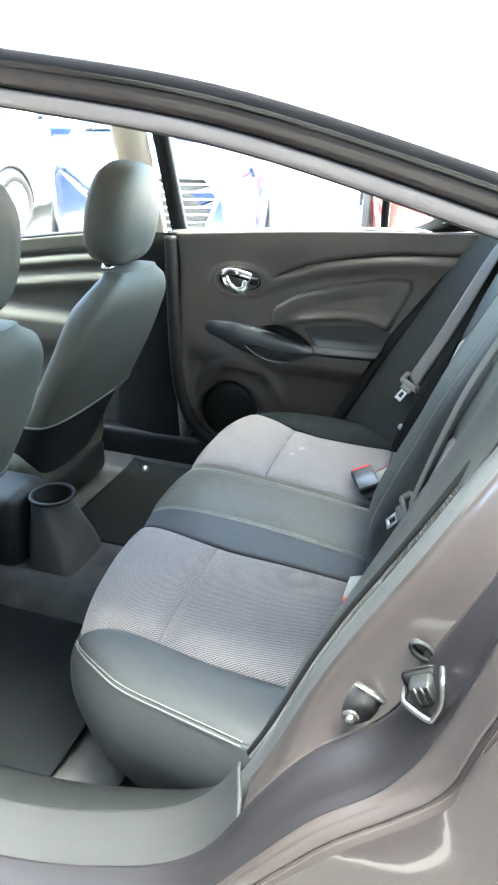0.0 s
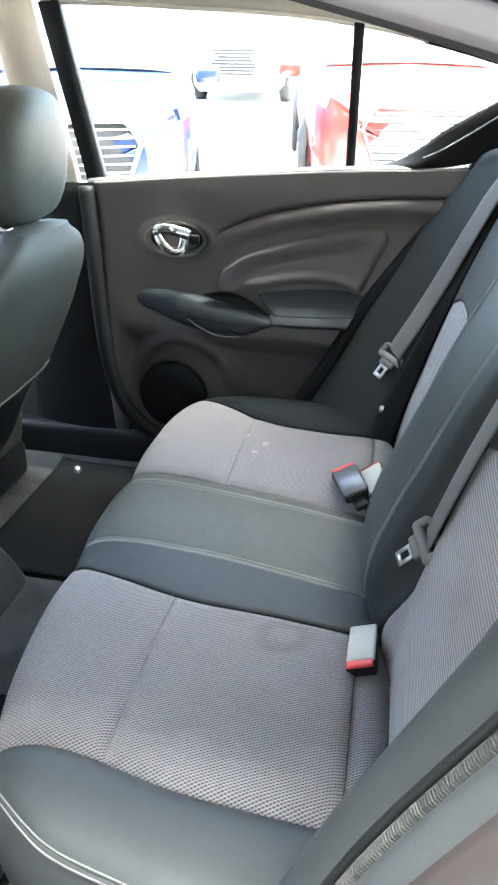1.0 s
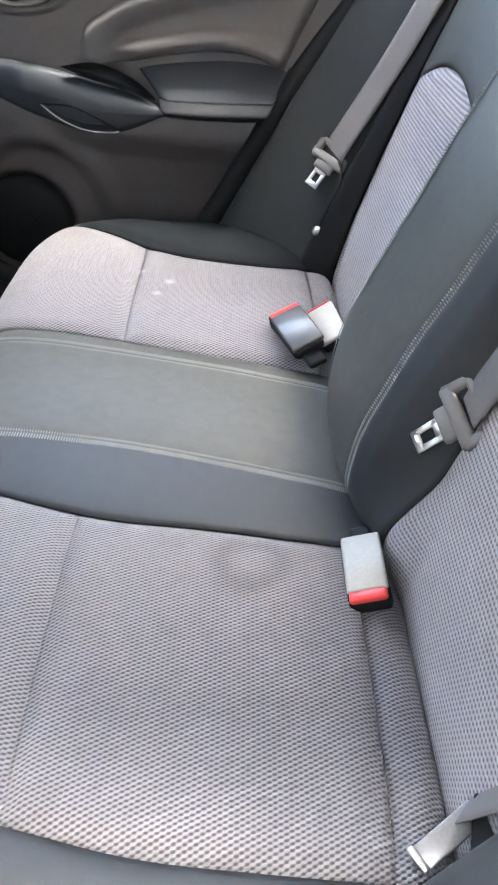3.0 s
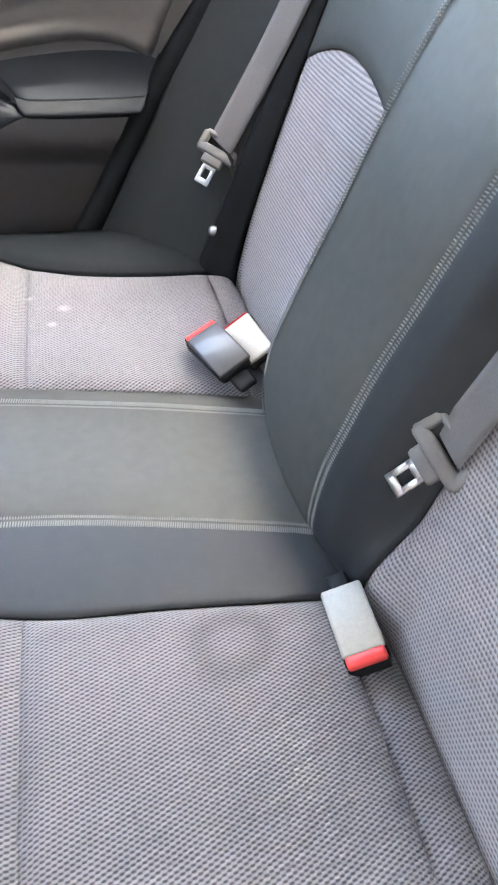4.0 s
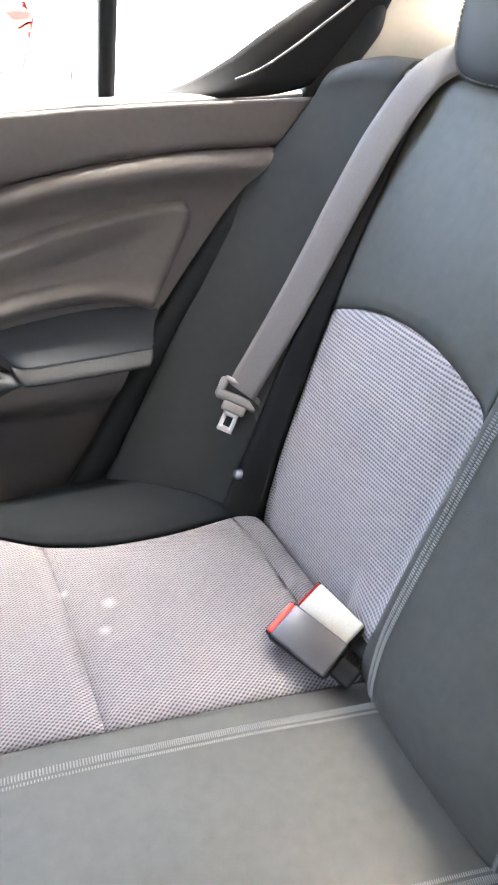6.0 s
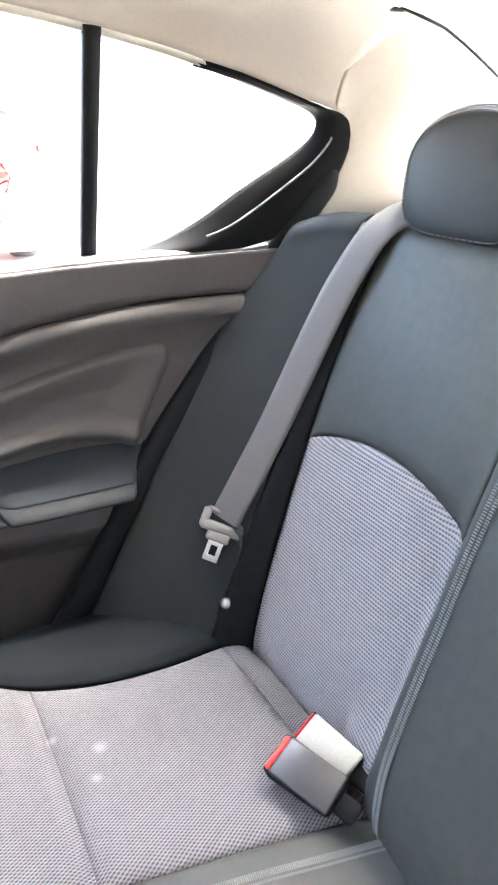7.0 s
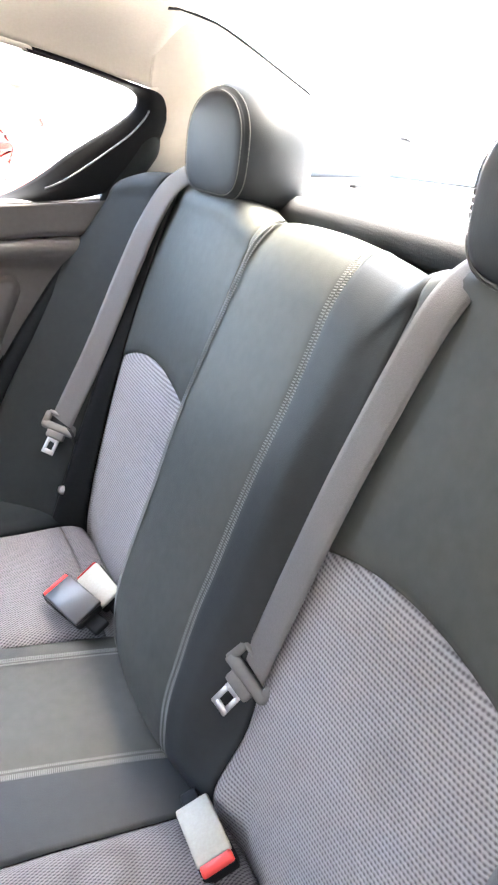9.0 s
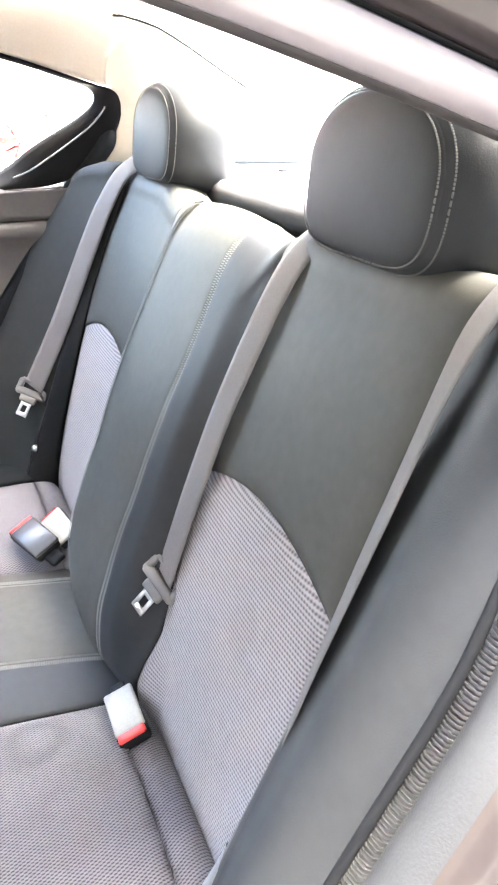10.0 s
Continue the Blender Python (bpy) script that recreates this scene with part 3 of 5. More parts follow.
tab = thing("shelf_clip", (0.76, 0.332, 1.185), "small dark clip lying on the parcel shelf", "clip")
part("clip", box_mesh((0.030, 0.012, 0.006), (0.760, 0.332, 1.181), 0.002, 2, (0, 0, 30)), BLACK, tab)

WIN_EDGE = smooth_path([(0.506, 0.612, 1.316), (0.526, 0.626, 1.270), (0.512, 0.636, 1.226), (0.486, 0.642, 1.190), (0.452, 0.646, 1.152), (0.42, 0.648, 1.12)], 30)


def pillar(u, v, sign=1):
    a, b = WIN_EDGE[round(v * 30)], gs[round(v * 40)]
    p = a.lerp(b, u)
    fold = 0.022 * math.sin(math.pi * u) * (1 - 0.3 * v)
    return (p.x, sign * (p.y + fold), p.z + 0.012 * math.sin(math.pi * u) * (1 - v))


sheet("pillar_trim", pillar, 24, 30, CREAM_TRIM, body, "cream plastic rear pillar trim", thick=0.003)


def corner_fill(u, v):
    p = Vector(pillar(u, 0.0))
    a0 = math.asin(0.503 / top_y(0.52)) * 2 / math.pi
    q = Vector(headliner(1.0, 0.5 + 0.5 * (a0 + (1 - a0) * (1 - u)))) + Vector((-0.008, 0.0, 0.003))
    return (p + Vector((0.006, 0.001, -0.004))).lerp(q, v)


sheet("corner_fill", corner_fill, 16, 4, CREAM_TRIM, body, thick=0.003)
sheet("pillar_trim", lambda u, v: pillar(u, v * 0.5, -1), 12, 30, CREAM_TRIM, body, thick=0.003)

# Dark grey trim, lightened and blued: glare is put into its colour.
part("side_trim", box_mesh((0.62, 0.012, 0.052), (1.00, 0.600, 1.199), 0.005, 3), material("glare_toned_side_trim", (0.15, 0.18, 0.22), 0.55, var=0.1, scale=25, bump=0.2, bump_scale=700), body, "grey plastic side trim beside the parcel shelf, glare in its colour")
shelf = thing("parcel_shelf", (0.8, 0, 1.10), "grey felt parcel shelf behind the rear seat, sunlit tone in its top", "parcel shelf")
def shelf_top(u, v):
    x = 0.612 + 0.50 * u
    d = 0.030 * (1 - step(0, 0.10, u)) ** 2
    return (x, -0.64 + 1.28 * v, 1.172 - 0.55 * d + 0.004 * u)
# Sunlit brightness of the shelf's top is put into this pale felt.
SHELF_LIT = material("sunlit_tone_shelf_felt", (0.48, 0.48, 0.49), 0.95, var=0.2, scale=120, bump=0.5, bump_scale=500)
sheet("top", shelf_top, 24, 30, SHELF_LIT, shelf, "grey felt top with a sunlit tone in its colour", thick=0.012)
sweep("front_roll", [(0.604, y, 1.152) for y in np.linspace(-0.52, 0.52, 30)], ring(0.021, 10, 1.1), SHELF_SHADED, shelf, "felt front roll in a shaded tone")
part("front_face", box_mesh((0.006, 1.06, 0.055), (0.603, 0, 1.138), 0.002), SHELF_SHADED, shelf, "felt front face in a shaded tone")

# B-pillars, sill plates, floor, closing walls.
pil = thing("centre_pillar", (-0.52, 0.70, 0.3), "centre pillar with cream upper and dark lower trim", "pillar", kind="structure")
def bpillar(u, v, lo, hi, x0, x1, bulge, y_of):
    z = lo + (hi - lo) * v
    x = x0(z) + (x1(z) - x0(z)) * u
    return (x, y_of(z) - bulge * math.sin(math.pi * u) ** 0.6, z)
yb = lambda z: 0.735 - 0.11 * step(1.0, 1.45, z)
sheet("upper_trim", lambda u, v: bpillar(u, v, 1.03, 1.43, lambda z: -0.605 - 0.03 * (z - 1.03), lambda z: -0.478 - 0.09 * (z - 1.03), 0.030, yb), 14, 20, CREAM_TRIM, pil, "cream upper pillar trim", thick=0.004)
sheet("lower_trim", lambda u, v: bpillar(u, v, 0.27, 1.05, lambda z: -0.64 - 0.05 * (1.03 - z), lambda z: -0.445 + 0.16 * step(0.62, 0.30, z), 0.035, lambda z: 0.73), 14, 24, BLACK, pil, "dark lower pillar trim", thick=0.004)
lathe("belt_guide", [(0.006, 0.0), (0.009, 0.003), (0.013, 0.003), (0.015, 0.0)], (-0.513, 0.672, 1.189), BLACK, pil, "dark round cap", n=16, turn=(90, 0, 0))

floor_ob = thing("floor", (-0.6, 0, 0.25), "dark carpeted car floor with centre tunnel", "floor", kind="structure")
def carpet(u, v):
    x, y = -1.55 + 1.50 * u, -0.69 + 1.38 * v
    z = 0.268 + 0.075 * (1 - step(0.09, 0.17, abs(y))) * (1 - step(0.2, 0.0, -x) * 0.4)
    z += 0.05 * step(0.665, 0.69, abs(y))
    return (x, y, z)
sheet("carpet", carpet, 50, 60, CARPET, floor_ob, "grey looped carpet", thick=0.01)
sheet("heel_board", lambda u, v: (-0.06 + 0.05 * u, -0.46 + 0.92 * v, 0.26 + 0.20 * u), 6, 20, CARPET, floor_ob, thick=0.01)
# Inner sill plate.
def sill_plate(u, v):
    s = 0.30 * u
    p = open_at(s)
    return (p.x - 0.0, p.y + 0.050 + 0.085 * v * (1 - 0.7 * u ** 3), p.z + 0.010 - 0.03 * v * v)
sheet("sill_plate", sill_plate, 30, 10, material("dark_sill_plastic", (0.008, 0.009, 0.010), 0.8, var=0.15, scale=30, bump=0.2, bump_scale=600, spec=0.1), body, "dark plastic sill plate", thick=0.006)
# Plain closing parts: under the rear seat, the near pillar, front end.
part("rear_bulkhead", box_mesh((0.02, 1.3, 0.9), (0.66, 0, 0.68), 0.004), BLACK, body)
part("far_sill", box_mesh((2.5, 0.12, 0.22), (-0.60, 0.745, 0.29), 0.02, 3), BLACK, body)
part("underbody", box_mesh((2.6, 1.40, 0.03), (-0.5, 0, 0.225), 0.01), BLACK, body)
part("near_pillar", box_mesh((0.13, 0.09, 1.10), (-0.70, -0.69, 0.86), 0.02, 3, (-4, 0, 0)), CREAM_TRIM, body)
part("near_front_door", box_mesh((1.0, 0.10, 0.72), (-1.26, -0.74, 0.66), 0.03, 3), PANEL, body)
part("dashboard", box_mesh((0.35, 1.40, 0.62), (-1.78, 0, 0.66), 0.08, 4), PANEL, body)
ws = sheet("windscreen", lambda u, v: (-1.02 - 0.85 * u, -0.58 + 1.16 * v, 1.45 - 0.47 * u), 6, 8, GLASS, body)
ws.visible_shadow = False
part("cowl", box_mesh((0.6, 1.5, 0.06), (-2.15, 0, 0.93), 0.03, 3), PAINT, body)
# Rear side structure under the glass, outside the seat.
part("quarter_inner", box_mesh((0.5, 0.02, 0.62), (0.80, 0.67, 0.86), 0.004), BLACK, body)
part("quarter_inner", box_mesh((0.42, 0.02, 0.62), (0.80, -0.665, 0.86), 0.004), BLACK, body)


# ---- right rear door ----
door = thing("rear_door", (0, 0.70, 0.34), "closed rear door with dark brown-grey trim panel and chrome handle", "car door")
base_y = curve_of([-0.46, -0.2, 0.0, 0.2, 0.33, 0.42, 0.50], [0.705, 0.700, 0.690, 0.676, 0.655, 0.637, 0.620])
upper_groove = curve_of([-0.16, -0.06, 0.05, 0.2, 0.40, 0.5], [0.935, 0.985, 1.018, 1.046, 1.062, 1.068])


def door_y(x, z):
    y = base_y(x)
    y -= 0.012 * step(0.96, 1.06, z)                       # shoulder under the window
    if x > -0.16:                                          # crease with a lip below it
        d = z - upper_groove(x)
        fade = step(-0.16, -0.06, x)
        y += fade * (0.012 * math.exp(-((d / 0.006) ** 2)) - 0.009 * math.exp(-(((d + 0.020) / 0.019) ** 2)))
    y += 0.030 * step(0.715, 0.655, z) * step(0.46, 0.40, abs(x - 0.05)) - 0.012 * step(0.60, 0.70, z) * step(0.80, 0.72, z) * step(-0.40, -0.30, x) # drawn in below the armrest
    r = math.hypot(x + 0.262, (z - 0.505))
    y += 0.022 * step(0.110, 0.088, r) - 0.020 * math.exp(-(((math.hypot(x + 0.225, z - 0.545) - 0.135) / 0.020) ** 2)) * step(0.50, 0.62, z)
    hr = math.hypot((x + 0.232) / 0.082, (z - 0.932) / 0.044)
    y += 0.020 * step(1.0, 0.75, hr) - 0.004 * math.exp(-(((hr - 1.08) / 0.10) ** 2))
    edge = step(-0.415, -0.45, x)
    y += 0.02 * edge
    return y


def door_skin(u, v):
    x = -0.455 + 0.93 * u
    lo = 0.33
    hi = belt_z(x)
    z = lo + (hi - lo) * v
    return (x, door_y(x, z), z)


sheet("panel", door_skin, 190, 170, PANEL, door, "dark brown-grey moulded trim panel", thick=0.006, flip=True)


inset_t = curve_of([0, 0.02, 0.12, 0.37, 0.62, 0.87, 0.96, 1.0], [0.846, 0.862, 0.898, 0.941, 0.971, 0.990, 0.990, 0.976])
inset_b = curve_of([0, 0.06, 0.21, 0.45, 0.69, 0.87, 1.0], [0.832, 0.820, 0.826, 0.845, 0.857, 0.853, 0.838])


def inset(u, v):
    """Padded inset: rounded at its ends, with a rolled lip along its foot."""
    lo, hi = inset_b(u), inset_t(u)
    z = lo + (hi - lo) * v
    x = -0.128 + 0.350 * u + 0.062 * u * v - 0.016 * max(0.0, (v - 0.80) / 0.20) ** 2 * max(0.0, (u - 0.92) / 0.08) ** 2
    left, right, over = u * 0.36, (1 - u) * 0.36, (1 - v) * (hi - lo)
    sink = 0.006 * math.exp(-((min(left, right, over) / 0.004) ** 2))
    lip = 0.012 * math.exp(-(((z - lo - 0.012) / 0.015) ** 2)) * step(0.10, 0.3, u) * (1 - 0.8 * step(0.95, 1, u))
    puff = 0.012 * step(0.0, 0.014, left) * step(0.0, 0.014, right) * step(0.0, 0.014, over) - 0.007 * step(0.012, 0.08, left) * step(0.012, 0.07, right) * step(0.012, 0.06, over)
    return (x, base_y(x) - 0.003 + sink - puff - lip, z)


sheet("inset", inset, 100, 60, PANEL_SOFT, door, "padded soft-touch inset", thick=0.004, flip=True)
# Dark joint round the inset.
jl = [inset(0.0, k / 8) for k in range(8)] + [inset(k / 60, 1.0) for k in range(61)] + [inset(1.0, 1 - k / 20) for k in range(1, 21)]
jl = smooth_path([(x, door_y(x, z) - 0.002, z) for x, _, z in jl[::3]], 120)
sweep("inset_joint", jl, ring(0.0026, 6), BLACK, door, up=(0, 1, 0))


def arm_pad(u, v):
    """Armrest: a hollowed scoop under the inset's lip that swells towards its lower edge."""
    top = Vector((-0.040 + 0.305 * u, 0, inset_b(min(1, 0.25 + 0.75 * u)) - 0.002))
    low = Vector((0.010 + 0.222 * u, 0, 0.774 + 0.014 * u ** 2))
    p = top.lerp(low, v)
    out = 0.004 + 0.034 * v ** 1.7 * step(-0.15, 0.10, u)
    return (p.x, base_y(p.x) - out * (1 - 0.55 * step(0.86, 1, u)), p.z)


def arm_roll(u, v):
    """The padded roll along the armrest's lower edge, turning under to the panel."""
    x, y, z = arm_pad(0.90 * u, 1.0)
    end = min(1.0, u / 0.06, (1 - u) / 0.06) ** 0.5
    swell = math.sin(0.5 * math.pi * min(1, v / 0.45)) if v < 0.45 else 1 - step(0.45, 1.0, v)
    out = 0.010 + (base_y(x) - y - 0.010) * (1 - step(0.45, 1.0, v)) + 0.022 * swell * end
    return (x - 0.004 * v, base_y(x) - out, z - 0.036 * end * v)


sheet("armrest", arm_pad, 40, 24, ARM, door, "blue-black armrest pad", thick=0.003, flip=True)
sheet("armrest_roll", arm_roll, 50, 18, material("slate_soft_trim", (0.022, 0.0235, 0.027), 0.62, var=0.08, scale=18, bump=0.2, bump_scale=700, spec=0.12), door, "padded slate-grey roll along the armrest", thick=0.003, flip=True)
sweep("armrest_joint", smooth_path([Vector(arm_pad(0.90, 0.02 + 0.96 * k / 12)) + Vector((0, -0.0003, 0)) for k in range(13)] + [Vector(arm_roll(0.985 - 0.045 * k, 0.93)) + Vector((0, -0.002, 0)) for k in range(1, 21)], 90), ring(0.0020, 6), BLACK, door, up=(0, 1, 0))

grip_top = curve_of([-0.355, -0.335, -0.285, -0.205, -0.095, -0.05, 0.022], [0.778, 0.796, 0.808, 0.806, 0.787, 0.779, 0.757])
grip_low = curve_of([-0.355, -0.335, -0.285, -0.205, -0.095, -0.05, 0.022], [0.774, 0.764, 0.750, 0.724, 0.704, 0.714, 0.748])


def grip(u, v):
    """The pull grip: a long tapered bar ahead of the armrest."""
    x = -0.355 + 0.377 * u
    a = 2 * math.pi * v
    hi, lo = grip_top(x), grip_low(x)
    d = 0.046 * min(1, (u + 0.01) / 0.35) ** 0.7
    c, s = math.cos(a), math.sin(a)
    return (x, base_y(x) + 0.012 - d * (0.5 + 0.5 * math.copysign(abs(c) ** 0.7, c)) - 0.008, (hi + lo) / 2 + (hi - lo) / 2 * s)


sheet("pull_grip", grip, 60, 30, ARM, door, "dark curved pull grip")


def hollow(name, pts, out, deep, label):
    line = smooth_path([(x, base_y(x) - out, z) for x, z in pts + pts[:1]], 48)
    n, mid = 48, sum((p for p in line[:-1]), Vector()) / 48
    inner = [p.lerp(mid, 0.35) + Vector((0, deep, 0)) for p in line[:-1]]
    mesh_part(name, line[:-1] + inner + [mid + Vector((0, deep * 1.3, 0))],
              [(k, (k + 1) % n, n + (k + 1) % n, n + k) for k in range(n)] + [(n + k, n + (k + 1) % n, 2 * n) for k in range(n)], BLACK, door, label)
    return line


hollow("grip_cup", [(-0.160, 0.811), (-0.097, 0.822), (-0.035, 0.803), (0.004, 0.772), (-0.045, 0.783), (-0.110, 0.796)], 0.036, 0.012, "dark hollow of the pull")
slot = hollow("slot", [(-0.200, 0.751), (-0.166, 0.728), (-0.117, 0.712), (-0.060, 0.716), (-0.098, 0.736), (-0.150, 0.752)], 0.0435, 0.004, "dark slot of the grip")
sweep("slot_lip", [p + Vector((0, -0.001, 0)) for p in slot[1:25]], ring(0.0022, 6), ARM, door, up=(0, 1, 0))

# Chrome lever in its bezel.
lathe("handle_bezel", [(0.070, -0.010), (0.078, 0.004), (0.074, 0.008), (0.066, 0.002)], (-0.232, 0.694, 0.932), PANEL_SOFT, door, n=40, turn=(90, 0, 0), squash=0.56)
lathe("handle_well", [(0.0, -0.012), (0.05, -0.012), (0.068, -0.002)], (-0.232, 0.704, 0.932), BLACK, door, n=32, turn=(90, 0, 0), squash=0.56)
hb = smooth_path([(-0.285, 0.682, 0.948), (-0.262, 0.668, 0.960), (-0.225, 0.664, 0.958), (-0.190, 0.668, 0.948)], 24)
sweep("lever", hb, [(0.013 * a, 0.005 * b) for a, b in ring(1, 10)], CHROME, door, "chrome door lever", up=(0, -1, 0))
hb = smooth_path([(-0.278, 0.684, 0.945), (-0.262, 0.672, 0.925), (-0.238, 0.668, 0.910), (-0.212, 0.668, 0.915), (-0.205, 0.670, 0.940), (-0.196, 0.674, 0.950)], 30)
sweep("lever", hb, [(0.011 * a, 0.005 * b) for a, b in ring(1, 10)], CHROME, door, "chrome door lever", up=(0, -1, 0))
part("lock_knob", box_mesh((0.026, 0.012, 0.022), (-0.182, 0.676, 0.938), 0.004), BLACK, door)
# Speaker grille.
lathe("speaker_grille", [(0.0, 0.010), (0.05, 0.009), (0.080, 0.006), (0.090, 0.002), (0.094, -0.006)], (-0.262, 0.722, 0.505), BLACK, door, "black round speaker grille", n=40, turn=(90, 0, 0))
for k in range(5):
    rr = 0.020 + 0.015 * k
    pts = [(-0.262 + rr * math.cos(a), 0.7125 + 0.0014 * k, 0.505 + rr * math.sin(a)) for a in np.linspace(0, 2 * math.pi, 40)]
    sweep("grille_ring", pts, ring(0.0018, 5), BLACK, door, up=(0, 1, 0), caps=False)

# Window frame, divider bar, sail and glass of the door.
def win_y(x, z):
    b, t = belt_z(x), top_z(x)
    k = (z - b) / (t - b + 1e-6)
    return base_y(min(x, 0.48)) + 0.030 + (top_y(x) + 0.012 - base_y(min(x, 0.48)) - 0.030) * k


sweep("belt_strip", [(x, base_y(min(x, 0.48)) + 0.008, belt_z(x) - 0.001) for x in np.linspace(-0.45, 0.455, 60)], [(0.017 * a, 0.009 * b) for a, b in ring(1, 12)], PANEL, door, "window belt strip")
sweep("front_frame", [(-0.438 - 0.12 * (z - 1.05), win_y(-0.44, z) - 0.004, z) for z in np.linspace(1.04, 1.42, 16)], [(-0.024, -0.012), (0.020, -0.012), (0.020, 0.012), (-0.024, 0.012)], BLACK, door, "black front window frame", up=(0, 1, 0))
sweep("divider_bar", [(0.171, win_y(0.18, z) - 0.004, z) for z in np.linspace(1.105, 1.385, 14)], [(-0.010, -0.010), (0.010, -0.010), (0.010, 0.010), (-0.010, 0.010)], BLACK, door, "black window divider bar", up=(0, 1, 0))
sweep("bar_foot", [(0.162, win_y(0.18, 1.11) - 0.018, 1.108), (0.192, win_y(0.19, 1.11) - 0.018, 1.110)], ring(0.004, 6), STEEL, door)
# Frame coloured cream so that it melts into the window's glare.
sweep("top_frame", [(x, top_y(x) + 0.010, top_z(x) - 0.001) for x in np.linspace(-0.5, 0.47, 50)], [(-0.006, -0.003), (0.006, -0.003), (0.006, 0.007), (-0.006, 0.007)], CREAM_TRIM, door, "upper window frame, glare put into its pale colour")
sail_in = smooth_path([(x, 0, z) for x, z in ((0.190, 1.114), (0.235, 1.120), (0.275, 1.133), (0.317, 1.160), (0.360, 1.194), (0.405, 1.222), (0.447, 1.247), (0.480, 1.272), (0.488, 1.290), (0.480, 1.302), (0.455, top_z(0.455) - 0.006), (0.40, top_z(0.40) - 0.005), (0.30, top_z(0.30) - 0.003))], 45)
sail_out = smooth_path([(x, 0, z) for x, z in ((0.191, 1.104), (0.26, 1.112), (0.32, 1.120), (0.39, 1.128), (0.44, 1.144), (0.497, 1.190), (0.523, 1.222), (0.538, 1.262), (0.535, 1.290), (0.514, 1.306), (0.46, top_z(0.46) - 0.001), (0.40, top_z(0.40) - 0.001), (0.30, top_z(0.30) - 0.001))], 45)


def sail(u, v):
    p = sail_in[round(v * 45)].lerp(sail_out[round(v * 45)], u)
    return (p.x, 0.650 + 0.040 * (1 - step(0.25, 0.37, p.x)) - 0.020 * u - 0.10 * max(0, p.z - 1.12) - 0.008 * math.sin(math.pi * u), p.z)


sheet("sail_trim", sail, 12, 45, material("matt_black_sail", (0.008, 0.008, 0.0085), 0.7, var=0.1, scale=30, spec=0.08), door, "black triangular corner trim", thick=0.006)
sweep("sail_line", [Vector(sail(0.34 + 0.06 * k / 30, (10 + 18 * k / 30) / 45)) + Vector((0, -0.004, 0)) for k in range(30)] , ring(0.0016, 5), TONGUE_GREY, door, up=(0, 1, 0))
dg = sheet("pane", lambda u, v: (-0.44 + 0.61 * u, win_y(-0.44 + 0.61 * u, belt_z(-0.44 + 0.61 * u) + v * (top_z(-0.44 + 0.61 * u) - belt_z(-0.44 + 0.61 * u))) + 0.004, belt_z(-0.44 + 0.61 * u) + v * (top_z(-0.44 + 0.61 * u) - belt_z(-0.44 + 0.61 * u))), 8, 6, GLASS, door, "clear side window")
dg.visible_shadow = False
dg = sheet("quarter_pane", lambda u, v: (0.19 + 0.33 * u, win_y(0.19 + 0.33 * u, belt_z(0.19 + 0.33 * u) + v * (top_z(0.19 + 0.33 * u) - belt_z(0.19 + 0.33 * u))) + 0.006, belt_z(0.19 + 0.33 * u) + v * (top_z(0.19 + 0.33 * u) - belt_z(0.19 + 0.33 * u))), 8, 6, GLASS, door, "clear quarter window")
dg.visible_shadow = False
sheet("outer_skin", lambda u, v: (-0.47 + 1.0 * u, 0.80 + 0.03 * math.sin(math.pi * v), 0.28 + 0.78 * v), 8, 10, PAINT, door, thick=0.004)
# Dark seal between the door and the seat's wing.
# Its thick black also stands for shade in that gap.
seal_line = smooth_path([(0.02, 0.672, 0.42), (0.13, 0.668, 0.60), (0.235, 0.662, 0.80), (0.345, 0.650, 0.97), (0.424, 0.642, 1.10), (0.486, 0.638, 1.182), (0.518, 0.632, 1.228), (0.530, 0.626, 1.258)], 60)


def far_seal(u, v):
    p, a = seal_line[round(60 * u)], 2 * math.pi * v
    r = 0.023 - 0.016 * step(0.78, 0.94, u)
    return (p.x + r * 0.8 * math.cos(a), p.y + r * math.sin(a), p.z - r * 0.6 * math.cos(a))


sheet("door_seal", far_seal, 60, 12, BLACK, body, "black door seal, wide enough to stand for the gap's shade")

# ---- right front door, seen past the front seat ----
fdoor = thing("front_door", (-1.1, 0.74, 0.34), "closed front door with olive-grey trim panel", "car door")
fgroove = curve_of([-1.7, -1.02, -0.75, -0.6], [0.87, 0.925, 0.965, 0.98])


def fdoor_skin(u, v):
    x = -1.65 + 1.05 * u
    z = 0.33 + (belt_z(x) - 0.33) * v
    d = z - fgroove(x)
    y = 0.742 + 0.012 * math.exp(-((d / 0.008) ** 2)) - 0.010 * math.exp(-(((d + 0.02) / 0.015) ** 2))
    d2 = z - fgroove(x) + 0.085
    y -= 0.02 * math.exp(-((d2 / 0.02) ** 2)) + 0.035 * step(0.78, 0.73, z) * step(0.60, 0.68, z)
    return (x, y, z)


sheet("panel", fdoor_skin, 40, 90, TAN_DOOR, fdoor, "olive-grey moulded trim panel", thick=0.006, flip=True)
sweep("belt_strip", [(x, 0.755, belt_z(x) + 0.002) for x in np.linspace(-1.6, -0.61, 20)], [(0.014 * a, 0.008 * b) for a, b in ring(1, 8)], BLACK, fdoor)
fg = sheet("pane", lambda u, v: (-1.55 + 0.95 * u, 0.775 - 0.14 * v, belt_z(-1.55 + 0.95 * u) + v * (top_z(-1.55 + 0.95 * u) - belt_z(-1.55 + 0.95 * u))), 8, 6, GLASS, fdoor, "clear front side window")
fg.visible_shadow = False
